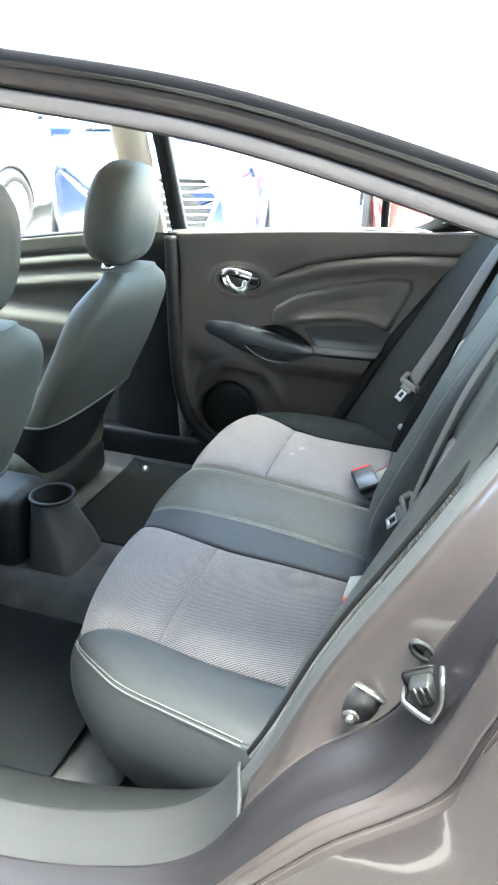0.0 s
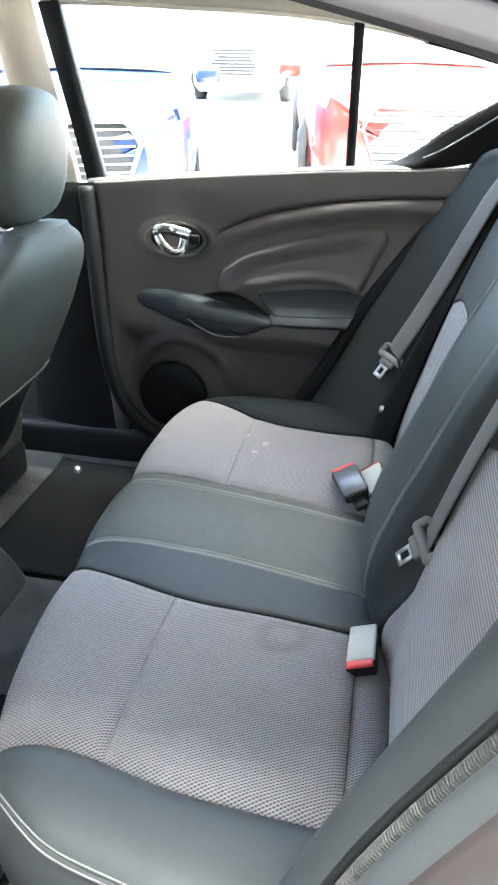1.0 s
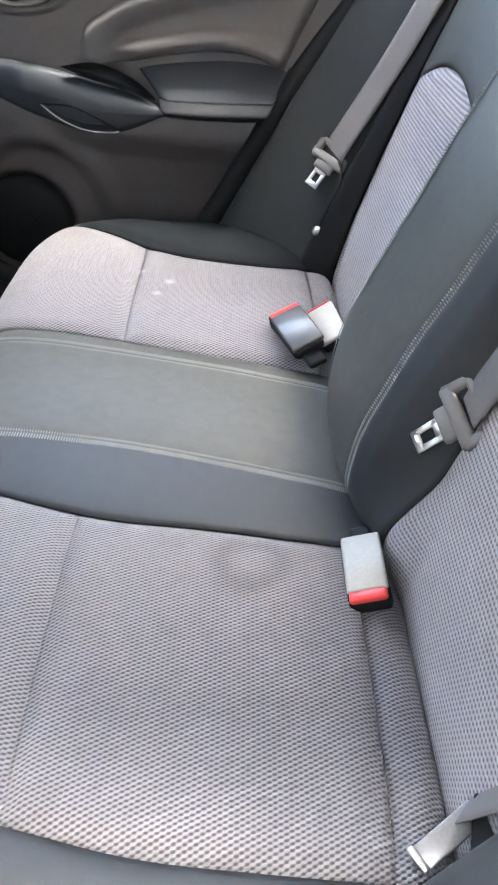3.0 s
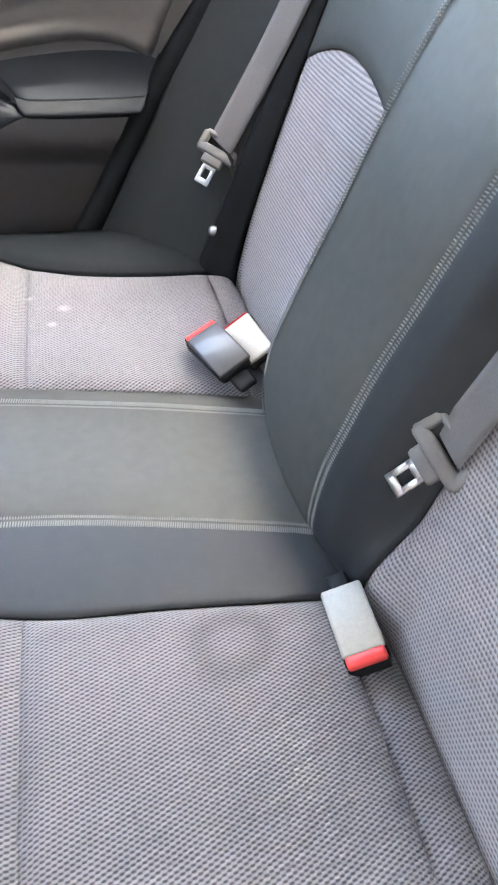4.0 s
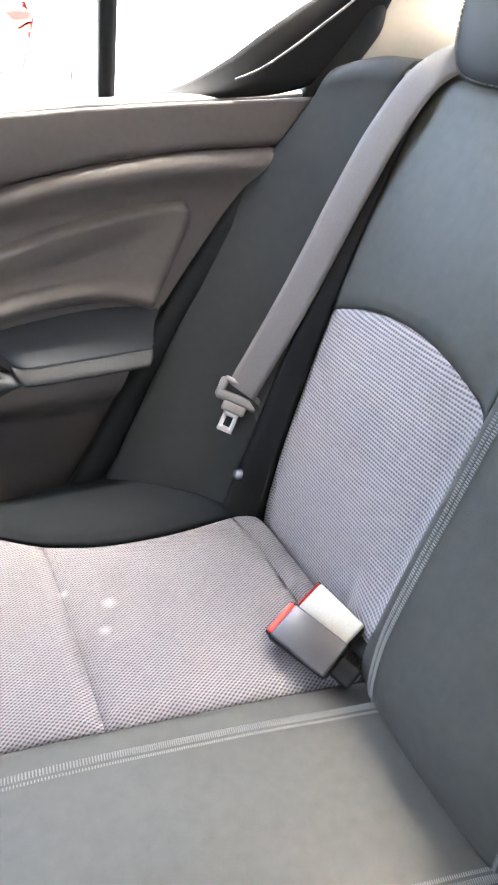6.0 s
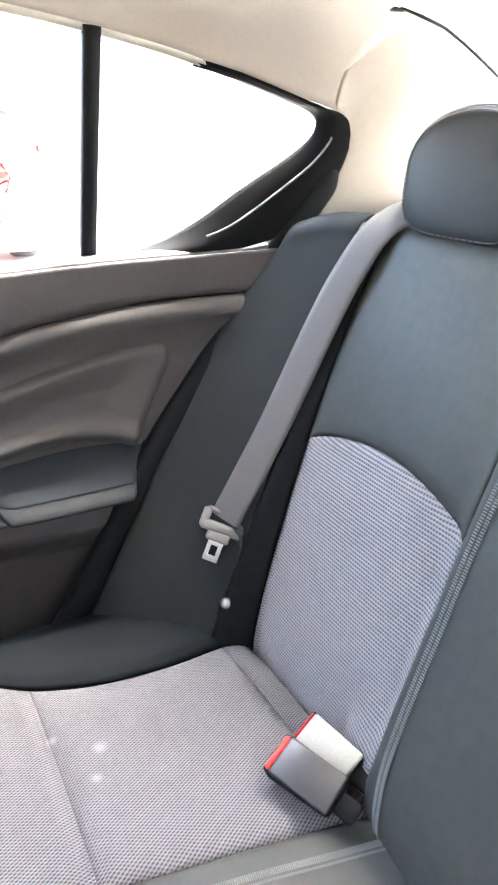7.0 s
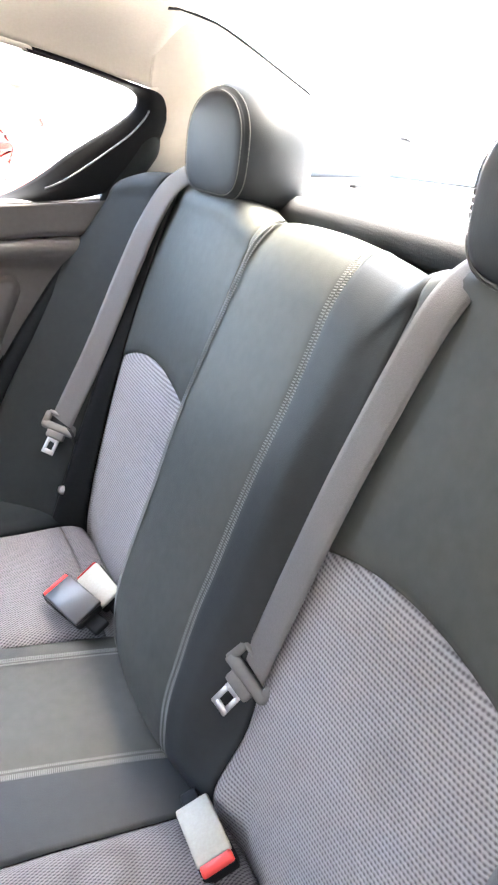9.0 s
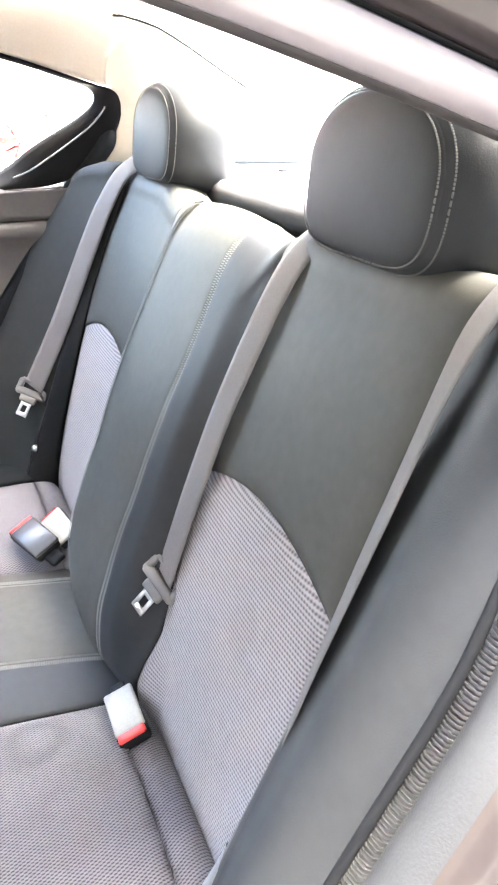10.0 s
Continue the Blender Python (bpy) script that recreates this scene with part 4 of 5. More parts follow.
sweep("top_frame", [(x, top_y(x) + 0.012, top_z(x)) for x in np.linspace(-1.15, -0.55, 24)], [(-0.012, -0.01), (0.012, -0.01), (0.012, 0.012), (-0.012, 0.012)], BLACK, fdoor)
sheet("outer_skin", lambda u, v: (-1.70 + 1.2 * u, 0.81 + 0.03 * math.sin(math.pi * v), 0.28 + 0.72 * v), 8, 10, PAINT, fdoor, thick=0.004)
sweep("mirror_post", smooth_path([(-1.42, 0.80, 0.99), (-1.38, 0.90, 1.03), (-1.36, 1.0, 1.06)], 8), ring(0.02, 8), BLACK, fdoor)


# ---- left rear door, standing open beside the camera's way ----
odoor = thing("open_rear_door", (-0.72, -1.2, 0.34), "left rear door standing wide open, brown-grey paint outside, dark trim inside", "car door")
HINGE, SWING = Vector((-0.72, -0.80, 0)), radians(72)


def swung(along, deep, z):
    """A point of the open door: along from the hinge, deep towards its trim side."""
    c, s2 = math.cos(SWING), math.sin(SWING)
    return (HINGE.x + along * c * -0.15 + deep * s2, HINGE.y - along * s2 - deep * c * 0.3, z)


sheet("outer_skin", lambda u, v: swung(0.98 * u, -0.05 - 0.03 * math.sin(math.pi * v), 0.30 + 0.78 * v), 10, 12, PAINT, odoor, "brown-grey painted skin", thick=0.004)
sheet("panel", lambda u, v: swung(0.02 + 0.94 * u, 0.05 + 0.02 * math.sin(math.pi * v) ** 0.5, 0.33 + 0.74 * v), 12, 14, PANEL, odoor, "dark trim panel", thick=0.006)
sweep("window_frame", smooth_path([swung(0.0, 0, 1.06), swung(0.02, 0, 1.25), swung(0.10, 0, 1.39), swung(0.35, 0, 1.38), swung(0.70, 0, 1.30), swung(0.95, 0, 1.14), swung(0.97, 0, 1.06)], 40), ring(0.020, 8), BLACK, odoor, "black window frame", up=(1, 0, 0))
odg = sheet("pane", lambda u, v: swung(0.04 + 0.88 * u, 0, 1.06 + v * (0.31 - 0.20 * u ** 2)), 8, 5, GLASS, odoor, "clear side window")
odg.visible_shadow = False


# Black seal along the front edge of the far rear door.
front_seal = smooth_path([(-0.452, 0.690, 1.045), (-0.446, 0.686, 0.95), (-0.440, 0.684, 0.82), (-0.432, 0.684, 0.68), (-0.415, 0.688, 0.56), (-0.375, 0.694, 0.46), (-0.30, 0.700, 0.395), (-0.20, 0.704, 0.365)], 50)
sweep("front_door_seal", front_seal, ring(0.020, 10), BLACK, body, "black rubber door seal", up=(0, 1, 0))


# ---- rear seat ----
seat = thing("rear_seat", (0.1, 0.02, 0.28), "black leatherette rear bench seat with ribbed grey cloth inserts", "rear seat")
prof = smooth_path([(0.350, 0, 0.480), (0.338, 0, 0.520), (0.308, 0, 0.550), (0.20, 0, 0.557), (0.10, 0, 0.558), (0.0, 0, 0.558), (-0.07, 0, 0.557), (-0.12, 0, 0.548), (-0.155, 0, 0.528), (-0.178, 0, 0.490), (-0.185, 0, 0.440), (-0.175, 0, 0.37), (-0.155, 0, 0.30)], 300)
arc = np.cumsum([0] + [(b - a).length for a, b in zip(prof, prof[1:])])


def prof_at(a):
    k = int(np.searchsorted(arc, a))
    k = min(max(k, 1), len(prof) - 1)
    t = (a - arc[k - 1]) / (arc[k] - arc[k - 1])
    p = prof[k - 1].lerp(prof[k], min(max(t, 0), 1))
    d = (prof[min(k + 3, len(prof) - 1)] - prof[max(k - 3, 0)]).normalized()
    return p, Vector((d.z, 0, -d.x))


def arc_of_x(x):
    best = min(range(0, 220), key=lambda k: abs(prof[k].x - x))
    return float(arc[best])


END = float(arc[-1])
A_STRIP, A_SEAM, A_FRONT = arc_of_x(0.288), arc_of_x(0.004), arc_of_x(-0.13)
A_EDGE = arc_of_x(-0.168)

near_in = curve_of([-0.19, -0.12, 0.0, 0.14, 0.28, 0.36], [-0.060, -0.098, -0.145, -0.158, -0.168, -0.172])
near_st = curve_of([-0.19, -0.10, 0.05, 0.18, 0.30, 0.36], [-0.012, -0.020, -0.036, -0.060, -0.083, -0.095])
far_st = curve_of([-0.19, -0.10, 0.0, 0.13, 0.30, 0.36], [0.200, 0.186, 0.166, 0.143, 0.112, 0.105])
far_in = curve_of([-0.19, -0.10, 0.0, 0.13, 0.30, 0.36], [0.240, 0.228, 0.206, 0.184, 0.157, 0.150])
near_out = curve_of([-0.19, -0.155, -0.105, -0.045, 0.111, 0.224, 0.36], [-0.456, -0.452, -0.448, -0.452, -0.480, -0.487, -0.492])
far_out = curve_of([-0.19, -0.15, -0.114, -0.044, 0.0, 0.05, 0.144, 0.323, 0.36], [0.650, 0.640, 0.625, 0.575, 0.535, 0.512, 0.494, 0.505, 0.51])
near_edge = curve_of([-0.19, -0.164, -0.152, -0.132, -0.10, -0.058, 0.0, 0.075, 0.195, 0.30, 0.36], [-0.458, -0.463, -0.486, -0.513, -0.540, -0.561, -0.578, -0.594, -0.618, -0.635, -0.638])
far_edge = curve_of([-0.19, -0.15, -0.10, -0.02, 0.1, 0.195, 0.30, 0.36], [0.645, 0.640, 0.640, 0.655, 0.660, 0.655, 0.64, 0.63])


front_shift = curve_of([-0.66, -0.55, -0.44, -0.36, -0.26, -0.10, 0.05, 0.22, 0.40, 0.55, 0.62, 0.68],
                       [0.060, 0.036, 0.012, -0.005, -0.021, -0.036, -0.044, -0.047, -0.045, -0.036, -0.022, 0.0])


def cushion(name, ylo, yhi, a0, a1, mat, bulge, nu, nv, label="", rise=(0, 0), groove=0.007, soft=0.014):
    """One sewn panel of the cushion between two lines, puffed, its edges drawn into the seams."""
    def f(u, v):
        a = a0 + (a1 - a0) * u
        p, n = prof_at(a)
        y0, y1 = ylo(p.x), yhi(p.x)
        y = y0 + (y1 - y0) * v
        w = max(y1 - y0, 1e-4)
        edge = min(v, 1 - v) * w
        ends = min(u, 1 - u) * (a1 - a0)
        e = min(edge, ends if a0 > 0.01 or u > 0.5 else 1)
        e = min(e, ends) if a1 < END - 0.01 or u < 0.5 else min(edge, 1)
        dip = groove * math.exp(-((e / soft) ** 2) * 2)
        off = min(bulge, 0.10 * w) * (1 - abs(2 * v - 1) ** 3) + rise[0] * (1 - v) + rise[1] * v - dip
        q = p + n * off
        k = step(0.02, -0.13, p.x)
        return (q.x + front_shift(y) * k, y, q.z)
    return sheet(name, f, nu, nv, mat, seat, label, thick=0.003, flip=True)


for lo, hi, side in ((near_out, near_in, 0), (far_in, far_out, 1)):
    cushion("cloth_strip", lo, hi, 0.0, A_STRIP, CLOTH_SEAT, 0.006, 12, 44, "ribbed grey cloth")
    cushion("cloth_insert", lo, hi, A_STRIP, A_SEAM, CLOTH_SEAT, 0.012, 44, 44, "ribbed grey cloth")
    cushion("front_cloth", lo, hi, A_SEAM, A_EDGE, CLOTH_SEAT, 0.012, 60, 44, "ribbed grey cloth")
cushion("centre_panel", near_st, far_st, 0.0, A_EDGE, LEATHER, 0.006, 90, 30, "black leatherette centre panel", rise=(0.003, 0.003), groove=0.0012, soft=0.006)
cushion("centre_side", near_in, near_st, 0.0, A_EDGE, LEATHER_SHADED, 0.001, 80, 14, "black leatherette centre flank", rise=(-0.003, 0.003), groove=0.0012, soft=0.006)
cushion("centre_side", far_st, far_in, 0.0, A_EDGE, LEATHER, 0.001, 80, 14, "black leatherette centre flank", rise=(0.003, -0.003), groove=0.0012, soft=0.006)
cushion("bolster", near_edge, near_out, 0.0, arc_of_x(-0.160), LEATHER_SHADED, 0.012, 70, 24, "black leatherette side bolster", groove=0.004)
cushion("bolster", far_out, far_edge, 0.0, A_FRONT, LEATHER_DEEP_SHADE, 0.022, 70, 24, "black leatherette side bolster", groove=0.004)


def rim_near(px):
    p, n = prof_at(float(np.interp(px, txs, tas)))
    y = near_edge(p.x)
    return Vector((p.x + front_shift(y) * step(0.02, -0.13, p.x), y, p.z - 0.002))


def rim_far(px):
    p, n = prof_at(float(np.interp(px, txs, tas)))
    y = far_edge(p.x)
    return Vector((p.x + front_shift(y) * step(0.02, -0.13, p.x), y, p.z - 0.002))


tops = [(p.x, arc[k]) for k, p in enumerate(prof[:215])]
txs, tas = np.array([t[0] for t in tops[::-1]]), np.array([t[1] for t in tops[::-1]])
edge_p, _ = prof_at(A_EDGE)
front_top = lambda y: Vector((edge_p.x + front_shift(y) + 0.002, y, edge_p.z))
SKIRT_TOP = (smooth_path([rim_near(x) for x in (0.335, 0.25, 0.16, 0.08, 0.02, -0.04, -0.09, -0.125, -0.15)] + [front_top(-0.455)], 50)
             + smooth_path([front_top(y) for y in (-0.455, -0.38, -0.28, -0.12, 0.12, 0.35, 0.52, 0.61)], 50)[1:]
             + smooth_path([front_top(0.61)] + [rim_far(x) for x in (-0.13, -0.05, 0.05, 0.18, 0.335)], 20)[1:])
SKIRT_LOW = (smooth_path([(0.30, -0.56, 0.290), (0.18, -0.545, 0.288), (0.08, -0.535, 0.288), (0.0, -0.525, 0.288), (-0.045, -0.500, 0.288), (-0.068, -0.460, 0.288), (-0.080, -0.415, 0.288)], 50)
             + smooth_path([(-0.080, -0.415, 0.288), (-0.095, -0.35, 0.288), (-0.12, -0.26, 0.285), (-0.145, -0.10, 0.285), (-0.155, 0.12, 0.285), (-0.155, 0.33, 0.285), (-0.13, 0.46, 0.285), (-0.05, 0.53, 0.285)], 50)[1:]
             + smooth_path([(-0.05, 0.53, 0.285), (0.02, 0.57, 0.285), (0.12, 0.58, 0.285), (0.30, 0.57, 0.285)], 20)[1:])


def skirt(u, v):
    """The cushion's flank and front: from the outer seam down to the floor, swelling outwards."""
    k = round(u * 120)
    a, b = SKIRT_TOP[k], SKIRT_LOW[k]
    t = SKIRT_TOP[min(k + 6, 120)] - SKIRT_TOP[max(k - 6, 0)]
    out = Vector((t.y, -t.x, 0)).normalized() * -1
    p = a.lerp(b, v)
    p.x, p.y = a.x + (b.x - a.x) * v ** 2, a.y + (b.y - a.y) * v ** 2
    return p + out * 0.024 * math.sin(math.pi * min(1, 1.1 * v)) ** 0.8


sheet("flank", skirt, 120, 30, LEATHER_SHADED, seat, "black leatherette cushion flank", thick=0.004)
part("cushion_base", box_mesh((0.42, 1.06, 0.22), (0.12, 0.02, 0.40), 0.03, 3), BLACK, seat, "foam base")


def on_cushion(line, off, lift, x0, x1):
    def f(s):
        x = x0 + (x1 - x0) * s
        p, n = prof_at(arc_of_s(x))
        y = line(p.x) + off
        q = p + n * lift
        return (q.x + front_shift(y) * step(0.02, -0.13, p.x), y, q.z)
    return f


def arc_of_s(x):
    return float(np.interp(x, txs, tas))


for line in (near_st, far_st):                     # the sewn-down fold under each double row
    def fold(u, v, line=line):
        f = on_cushion(line, -0.0105 + 0.021 * v, 0.0030 - 0.0022 * abs(2 * v - 1) ** 4, 0.335, -0.16)
        return f(u)
    sheet("seam_fold", fold, 80, 8, LEATHER, seat, thick=0.001, flip=True)
for line, off in ((near_st, 0.0055), (near_st, -0.0055), (far_st, 0.0055), (far_st, -0.0055)):
    stitches("stitching", on_cushion(line, off, 0.0032, 0.335, -0.16), 215, seat, (0, 0, 1), wide=0.0009, cross=0.0088)
for off, lift in ((0.003, 0.0008), (-0.005, -0.0005)):
    stitches("stitching", on_cushion(near_edge, off, lift, 0.20, -0.168), 104, seat, (-0.2, -0.4, 1), wide=0.0011)

# Backrest: a skin x(y, z).
back_x = curve_of([0.48, 0.545, 0.62, 0.75, 0.88, 1.0, 1.10, 1.15, 1.18], [0.350, 0.345, 0.354, 0.383, 0.418, 0.457, 0.497, 0.521, 0.540])


pillow = curve_of([0.48, 0.53, 0.565, 0.60, 0.65, 0.70, 0.756, 0.80, 0.865, 0.93, 1.0, 1.14], [0.025, 0.045, 0.060, 0.067, 0.070, 0.064, 0.055, 0.047, 0.041, 0.034, 0.024, 0.012])
near_wing = curve_of([0.48, 0.62, 0.713, 0.777, 0.809, 0.90, 1.0, 1.10, 1.18], [0.250, 0.294, 0.328, 0.355, 0.369, 0.408, 0.450, 0.493, 0.530])


def back_bump(y, z):
    """How far the backrest stands forward of its plain line."""
    d = abs(y - 0.015)
    centre = pillow(z) * max(0.0, 1 - (d / 0.24) ** 2.2) * (1 - step(0.56, 0.66, z) * step(0.135, 0.185, d))
    wing, a = 0.0, abs(y - 0.005)
    if y > 0 and a > 0.475:
        inner = back_x(z) - (0.30 + (z - 0.62) * 0.355)
        outer = back_x(z) - (0.150 + (z - 0.63) * 0.498)
        m = min(1, max(0, (a - 0.512) / 0.13))
        wing = step(0.475, 0.512, a) * (inner + (outer - inner) * m ** 1.1)
    elif a > 0.49:
        m = min(1, max(0, (a - 0.512) / 0.15))
        wing = step(0.492, 0.514, a) * (back_x(z) - near_wing(z) + 0.050 * step(0, 0.55, m) - 0.018 * step(0.6, 1, m))
    return centre + max(wing, 0)


def back_top(y):
    a = abs(y - 0.02)
    return 1.116 + 0.020 * step(0.16, 0.26, a) - 0.005 * step(0.5, 0.64, a)


def rolled(x, z, r, soft, lift=0.0):
    """A point of the backrest's top, r of the way over it; soft: the wide roll of the middle part."""
    a = r * math.pi * 0.62
    if soft:
        return x + 0.070 * (1 - math.cos(a)) + 0.030 * math.sin(a) * (1 - r), z + (0.076 + lift) * math.sin(a) - 0.02 * max(0, r - 0.6)
    return x + 0.040 * (1 - math.cos(a)) + 0.03 * max(0, r - 0.5), z + (0.032 + lift) * math.sin(a) - 0.03 * max(0, r - 0.6)


def middle_top(y):
    return 1.080 - 0.5 * (y - 0.05) ** 2


def arch(y):
    c = 0.335 if y > 0 else -0.325
    return 0.915 - 1.5 * (y - c) ** 2


def back_point(y, v, lo, hi, dip, wrap, soft_top, lift=0.0):
    """x and z on the backrest, v of the way from lo over hi; the raised middle runs out into the backs on both sides."""
    up, r = (min(1, v / 0.80), max(0, (v - 0.80) / 0.20)) if wrap else (v, 0.0)
    z = lo + (hi - lo) * up
    x = back_x(z) - back_bump(y, z) + dip - lift
    if r:
        x, z = rolled(x, z, r, soft_top, lift)
    k = max(step(0.135, 0.172, y), step(-0.125, -0.170, y)) if soft_top else 0.0
    if k:
        zh = lo + (back_top(y) - lo) * up
        xh = back_x(zh) - back_bump(y, zh) + dip - lift
        if r:
            xh, zh = rolled(xh, zh, r, False, lift)
        x, z = x + (xh - x) * k, z + (zh - z) * k
    return x, z


def sew_height(v):
    """The height that a seam has reached, v of the way up the backrest and over its top."""
    return 0.49 + 0.59 * min(1, v / 0.80) + 0.07 * max(0, (v - 0.80) / 0.20)


def backpanel(name, y0, y1, z0, z1, mat, nu, nv, label="", groove=0.006, soft=0.010, puff=0.0, wrap=False, soft_top=False):
    """One sewn panel of the backrest: y from y0 to y1 (or curves of the height), z from z0(y) to z1(y)."""
    def f(u, v):
        ya, yb2 = (y0(sew_height(v)) if callable(y0) else y0), (y1(sew_height(v)) if callable(y1) else y1)
        y = ya + (yb2 - ya) * u
        lo = z0(y) if callable(z0) else z0
        hi = z1(y) if callable(z1) else z1
        e = min(min(u, 1 - u) * abs(yb2 - ya), v * (hi - lo), 1 if wrap else (1 - v) * (hi - lo))
        dip = groove * math.exp(-((e / soft) ** 2) * 2) - puff * (1 - abs(2 * u - 1) ** 3)
        x, z = back_point(y, v, lo, hi, dip, wrap, soft_top)
        return (x, y, z)
    return sheet(name, f, nu, nv, mat, seat, label, thick=0.003)


near_sew = curve_of([0.45, 0.60, 0.68, 0.75, 0.90, 1.0, 1.05, 1.10, 1.15], [-0.075, -0.085, -0.084, -0.077, -0.076, -0.075, -0.071, -0.064, -0.050])
far_sew = curve_of([0.45, 0.60, 0.83, 1.0, 1.15], [0.126, 0.132, 0.145, 0.148, 0.145])
for sign, i0, i1 in ((1, 0.176, 0.490), (-1, -0.485, -0.170)):
    backpanel("back_cloth", i0, i1, 0.50, arch, CLOTH_BACK, 44, 60, "ribbed grey cloth arch", puff=0.004)
    backpanel("upper_back", i0, i1, arch, back_top, LEATHER, 40, 44, "black leatherette upper back", puff=0.006, wrap=True, groove=0.004)
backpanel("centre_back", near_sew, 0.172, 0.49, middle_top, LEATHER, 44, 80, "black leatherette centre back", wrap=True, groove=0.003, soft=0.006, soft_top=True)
backpanel("centre_flank", -0.170, near_sew, 0.49, middle_top, LEATHER_SHADED, 14, 80, "black leatherette centre flank", wrap=True, groove=0.003, soft=0.006, soft_top=True)
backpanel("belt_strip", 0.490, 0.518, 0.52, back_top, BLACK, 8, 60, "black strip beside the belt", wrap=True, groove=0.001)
backpanel("belt_strip", -0.497, -0.485, 0.52, back_top, LEATHER_DEEP_SHADE, 8, 60, "black strip beside the belt", wrap=True)
backpanel("wing", 0.518, lambda z: 0.642 - 0.038 * step(0.95, 1.12, z), 0.50, lambda y: 1.148 - 1.3 * max(0, y - 0.55) ** 1.5, LEATHER_WING_SHADE, 24, 60, "black leatherette side wing", wrap=True, groove=0.003)
backpanel("wing", -0.656, -0.497, 0.50, lambda y: 1.160 - 0.5 * max(0, -y - 0.55) ** 1.5, LEATHER_HALF_SHADE, 24, 60, "black leatherette side wing", wrap=True, groove=0.003)
sheet("back_core", lambda u, v: (back_x(0.50 + 0.62 * v) - 0.6 * back_bump(-0.66 + 1.30 * u, 0.50 + 0.62 * v) + 0.020, -0.66 + 1.30 * u, 0.50 + 0.62 * v), 60, 30, BLACK, seat, "foam core", thick=0.004)
part("back_frame", box_mesh((0.06, 1.22, 0.60), (0.545, 0.0, 0.80), 0.02, 3, (0, 17, 0)), BLACK, seat, "seat back frame")


def on_back(sew, off, lift=0.0024):
    """A sewn line up the backrest and over its rounded top."""
    def f(s):
        v = 0.06 + 0.88 * s
        y = sew(sew_height(v)) + off
        x, z = back_point(y, v, 0.49, middle_top(y), 0.0, True, True, lift)
        return (x, y, z)
    return f


for sew in (near_sew, far_sew):
    def back_fold(u, v, sew=sew):
        f = on_back(sew, 0.0095 - 0.019 * v, 0.0022 - 0.0020 * abs(2 * v - 1) ** 4)
        return f(u)
    sheet("seam_fold", back_fold, 70, 8, LEATHER, seat, thick=0.001, flip=True)
for off in (0.0043, -0.0043):
    stitches("stitching", on_back(near_sew, off), 215, seat, (-1, 0, 0.3), wide=0.0010, cross=0.0074)
    stitches("stitching", on_back(far_sew, off, 0.0055), 215, seat, (-1, 0.3, 0.3), wide=0.0010, cross=0.0074)


HEAD_THREAD = material("pale_grey_thread", (0.13, 0.13, 0.125), 0.8, var=0.2, scale=200)


# ---- head restraints ----
def head_restraint(x, y, z):
    hr = thing("head_restraint", (x, y, z - 0.09), "black leatherette head restraint with grey double stitching on the rear seat", "head restraint", "rear head restraints")
    tilt = Matrix.Translation((x, y, z)) @ pose(0, 0, 0, 0, 4, 0)
    n = 56

    def outline(k, s):
        a = 2 * math.pi * k / n
        c, d = math.cos(a), math.sin(a)
        e = 0.94 if d > 0 else 0.45
        return 0.132 * s * math.copysign(abs(c) ** e, c), 0.089 * s * math.copysign(abs(d) ** (0.88 if d > 0 else 0.55), d)

    stations = [(-0.066, 0.05), (-0.0655, 0.30), (-0.064, 0.52), (-0.0625, 0.66), (-0.0605, 0.745), (-0.0575, 0.790), (-0.0555, 0.798), (-0.0535, 0.818), (-0.043, 0.890), (-0.024, 0.965), (-0.002, 1.0), (0.020, 0.995), (0.040, 0.94), (0.052, 0.82), (0.060, 0.6), (0.063, 0.3), (0.064, 0.05)]
    def skin(name, some, label=""):
        verts = [tilt @ Vector((dx, *outline(k, s))) for dx, s in some for k in range(n)]
        faces = [(j * n + k, j * n + (k + 1) % n, (j + 1) * n + (k + 1) % n, (j + 1) * n + k) for j in range(len(some) - 1) for k in range(n)]
        tip = 0 if some[0][1] < 0.1 else (len(some) - 1) * n
        faces.append(tuple(tip + k for k in range(n)))
        return solid(name, verts, faces, LEATHER_SHADED, hr, label)
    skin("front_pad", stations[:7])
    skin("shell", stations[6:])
    for dx, s in ((-0.0592, 0.775), (-0.0505, 0.840)):
        def f(t, dx=dx, s=s):
            k = t * n
            a, b = outline(int(k) % n, s), outline((int(k) + 1) % n, s)
            m = k - int(k)
            return tilt @ Vector((dx - 0.001, (a[0] + (b[0] - a[0]) * m) * 1.012, (a[1] + (b[1] - a[1]) * m) * 1.012))
        stitches("stitching", f, 200, hr, (-1, 0, 0.2), wide=0.0009, mat=HEAD_THREAD)
    for dy in (-0.062, 0.062):
        sweep("post", [(x - 0.006, y + dy, z - 0.115), (x - 0.002, y + dy, z - 0.05)], ring(0.006, 10), STEEL, hr, "steel post", up=(1, 0, 0))
        lathe("collar", [(0.0, 0.006), (0.010, 0.006), (0.014, 0.003), (0.015, -0.004)], (x - 0.006, y + dy, z - 0.094), TONGUE_GREY, hr, "grey plastic guide", n=16)
    return hr


head_restraint(0.578, 0.360, 1.232)
head_restraint(0.568, -0.322, 1.224)


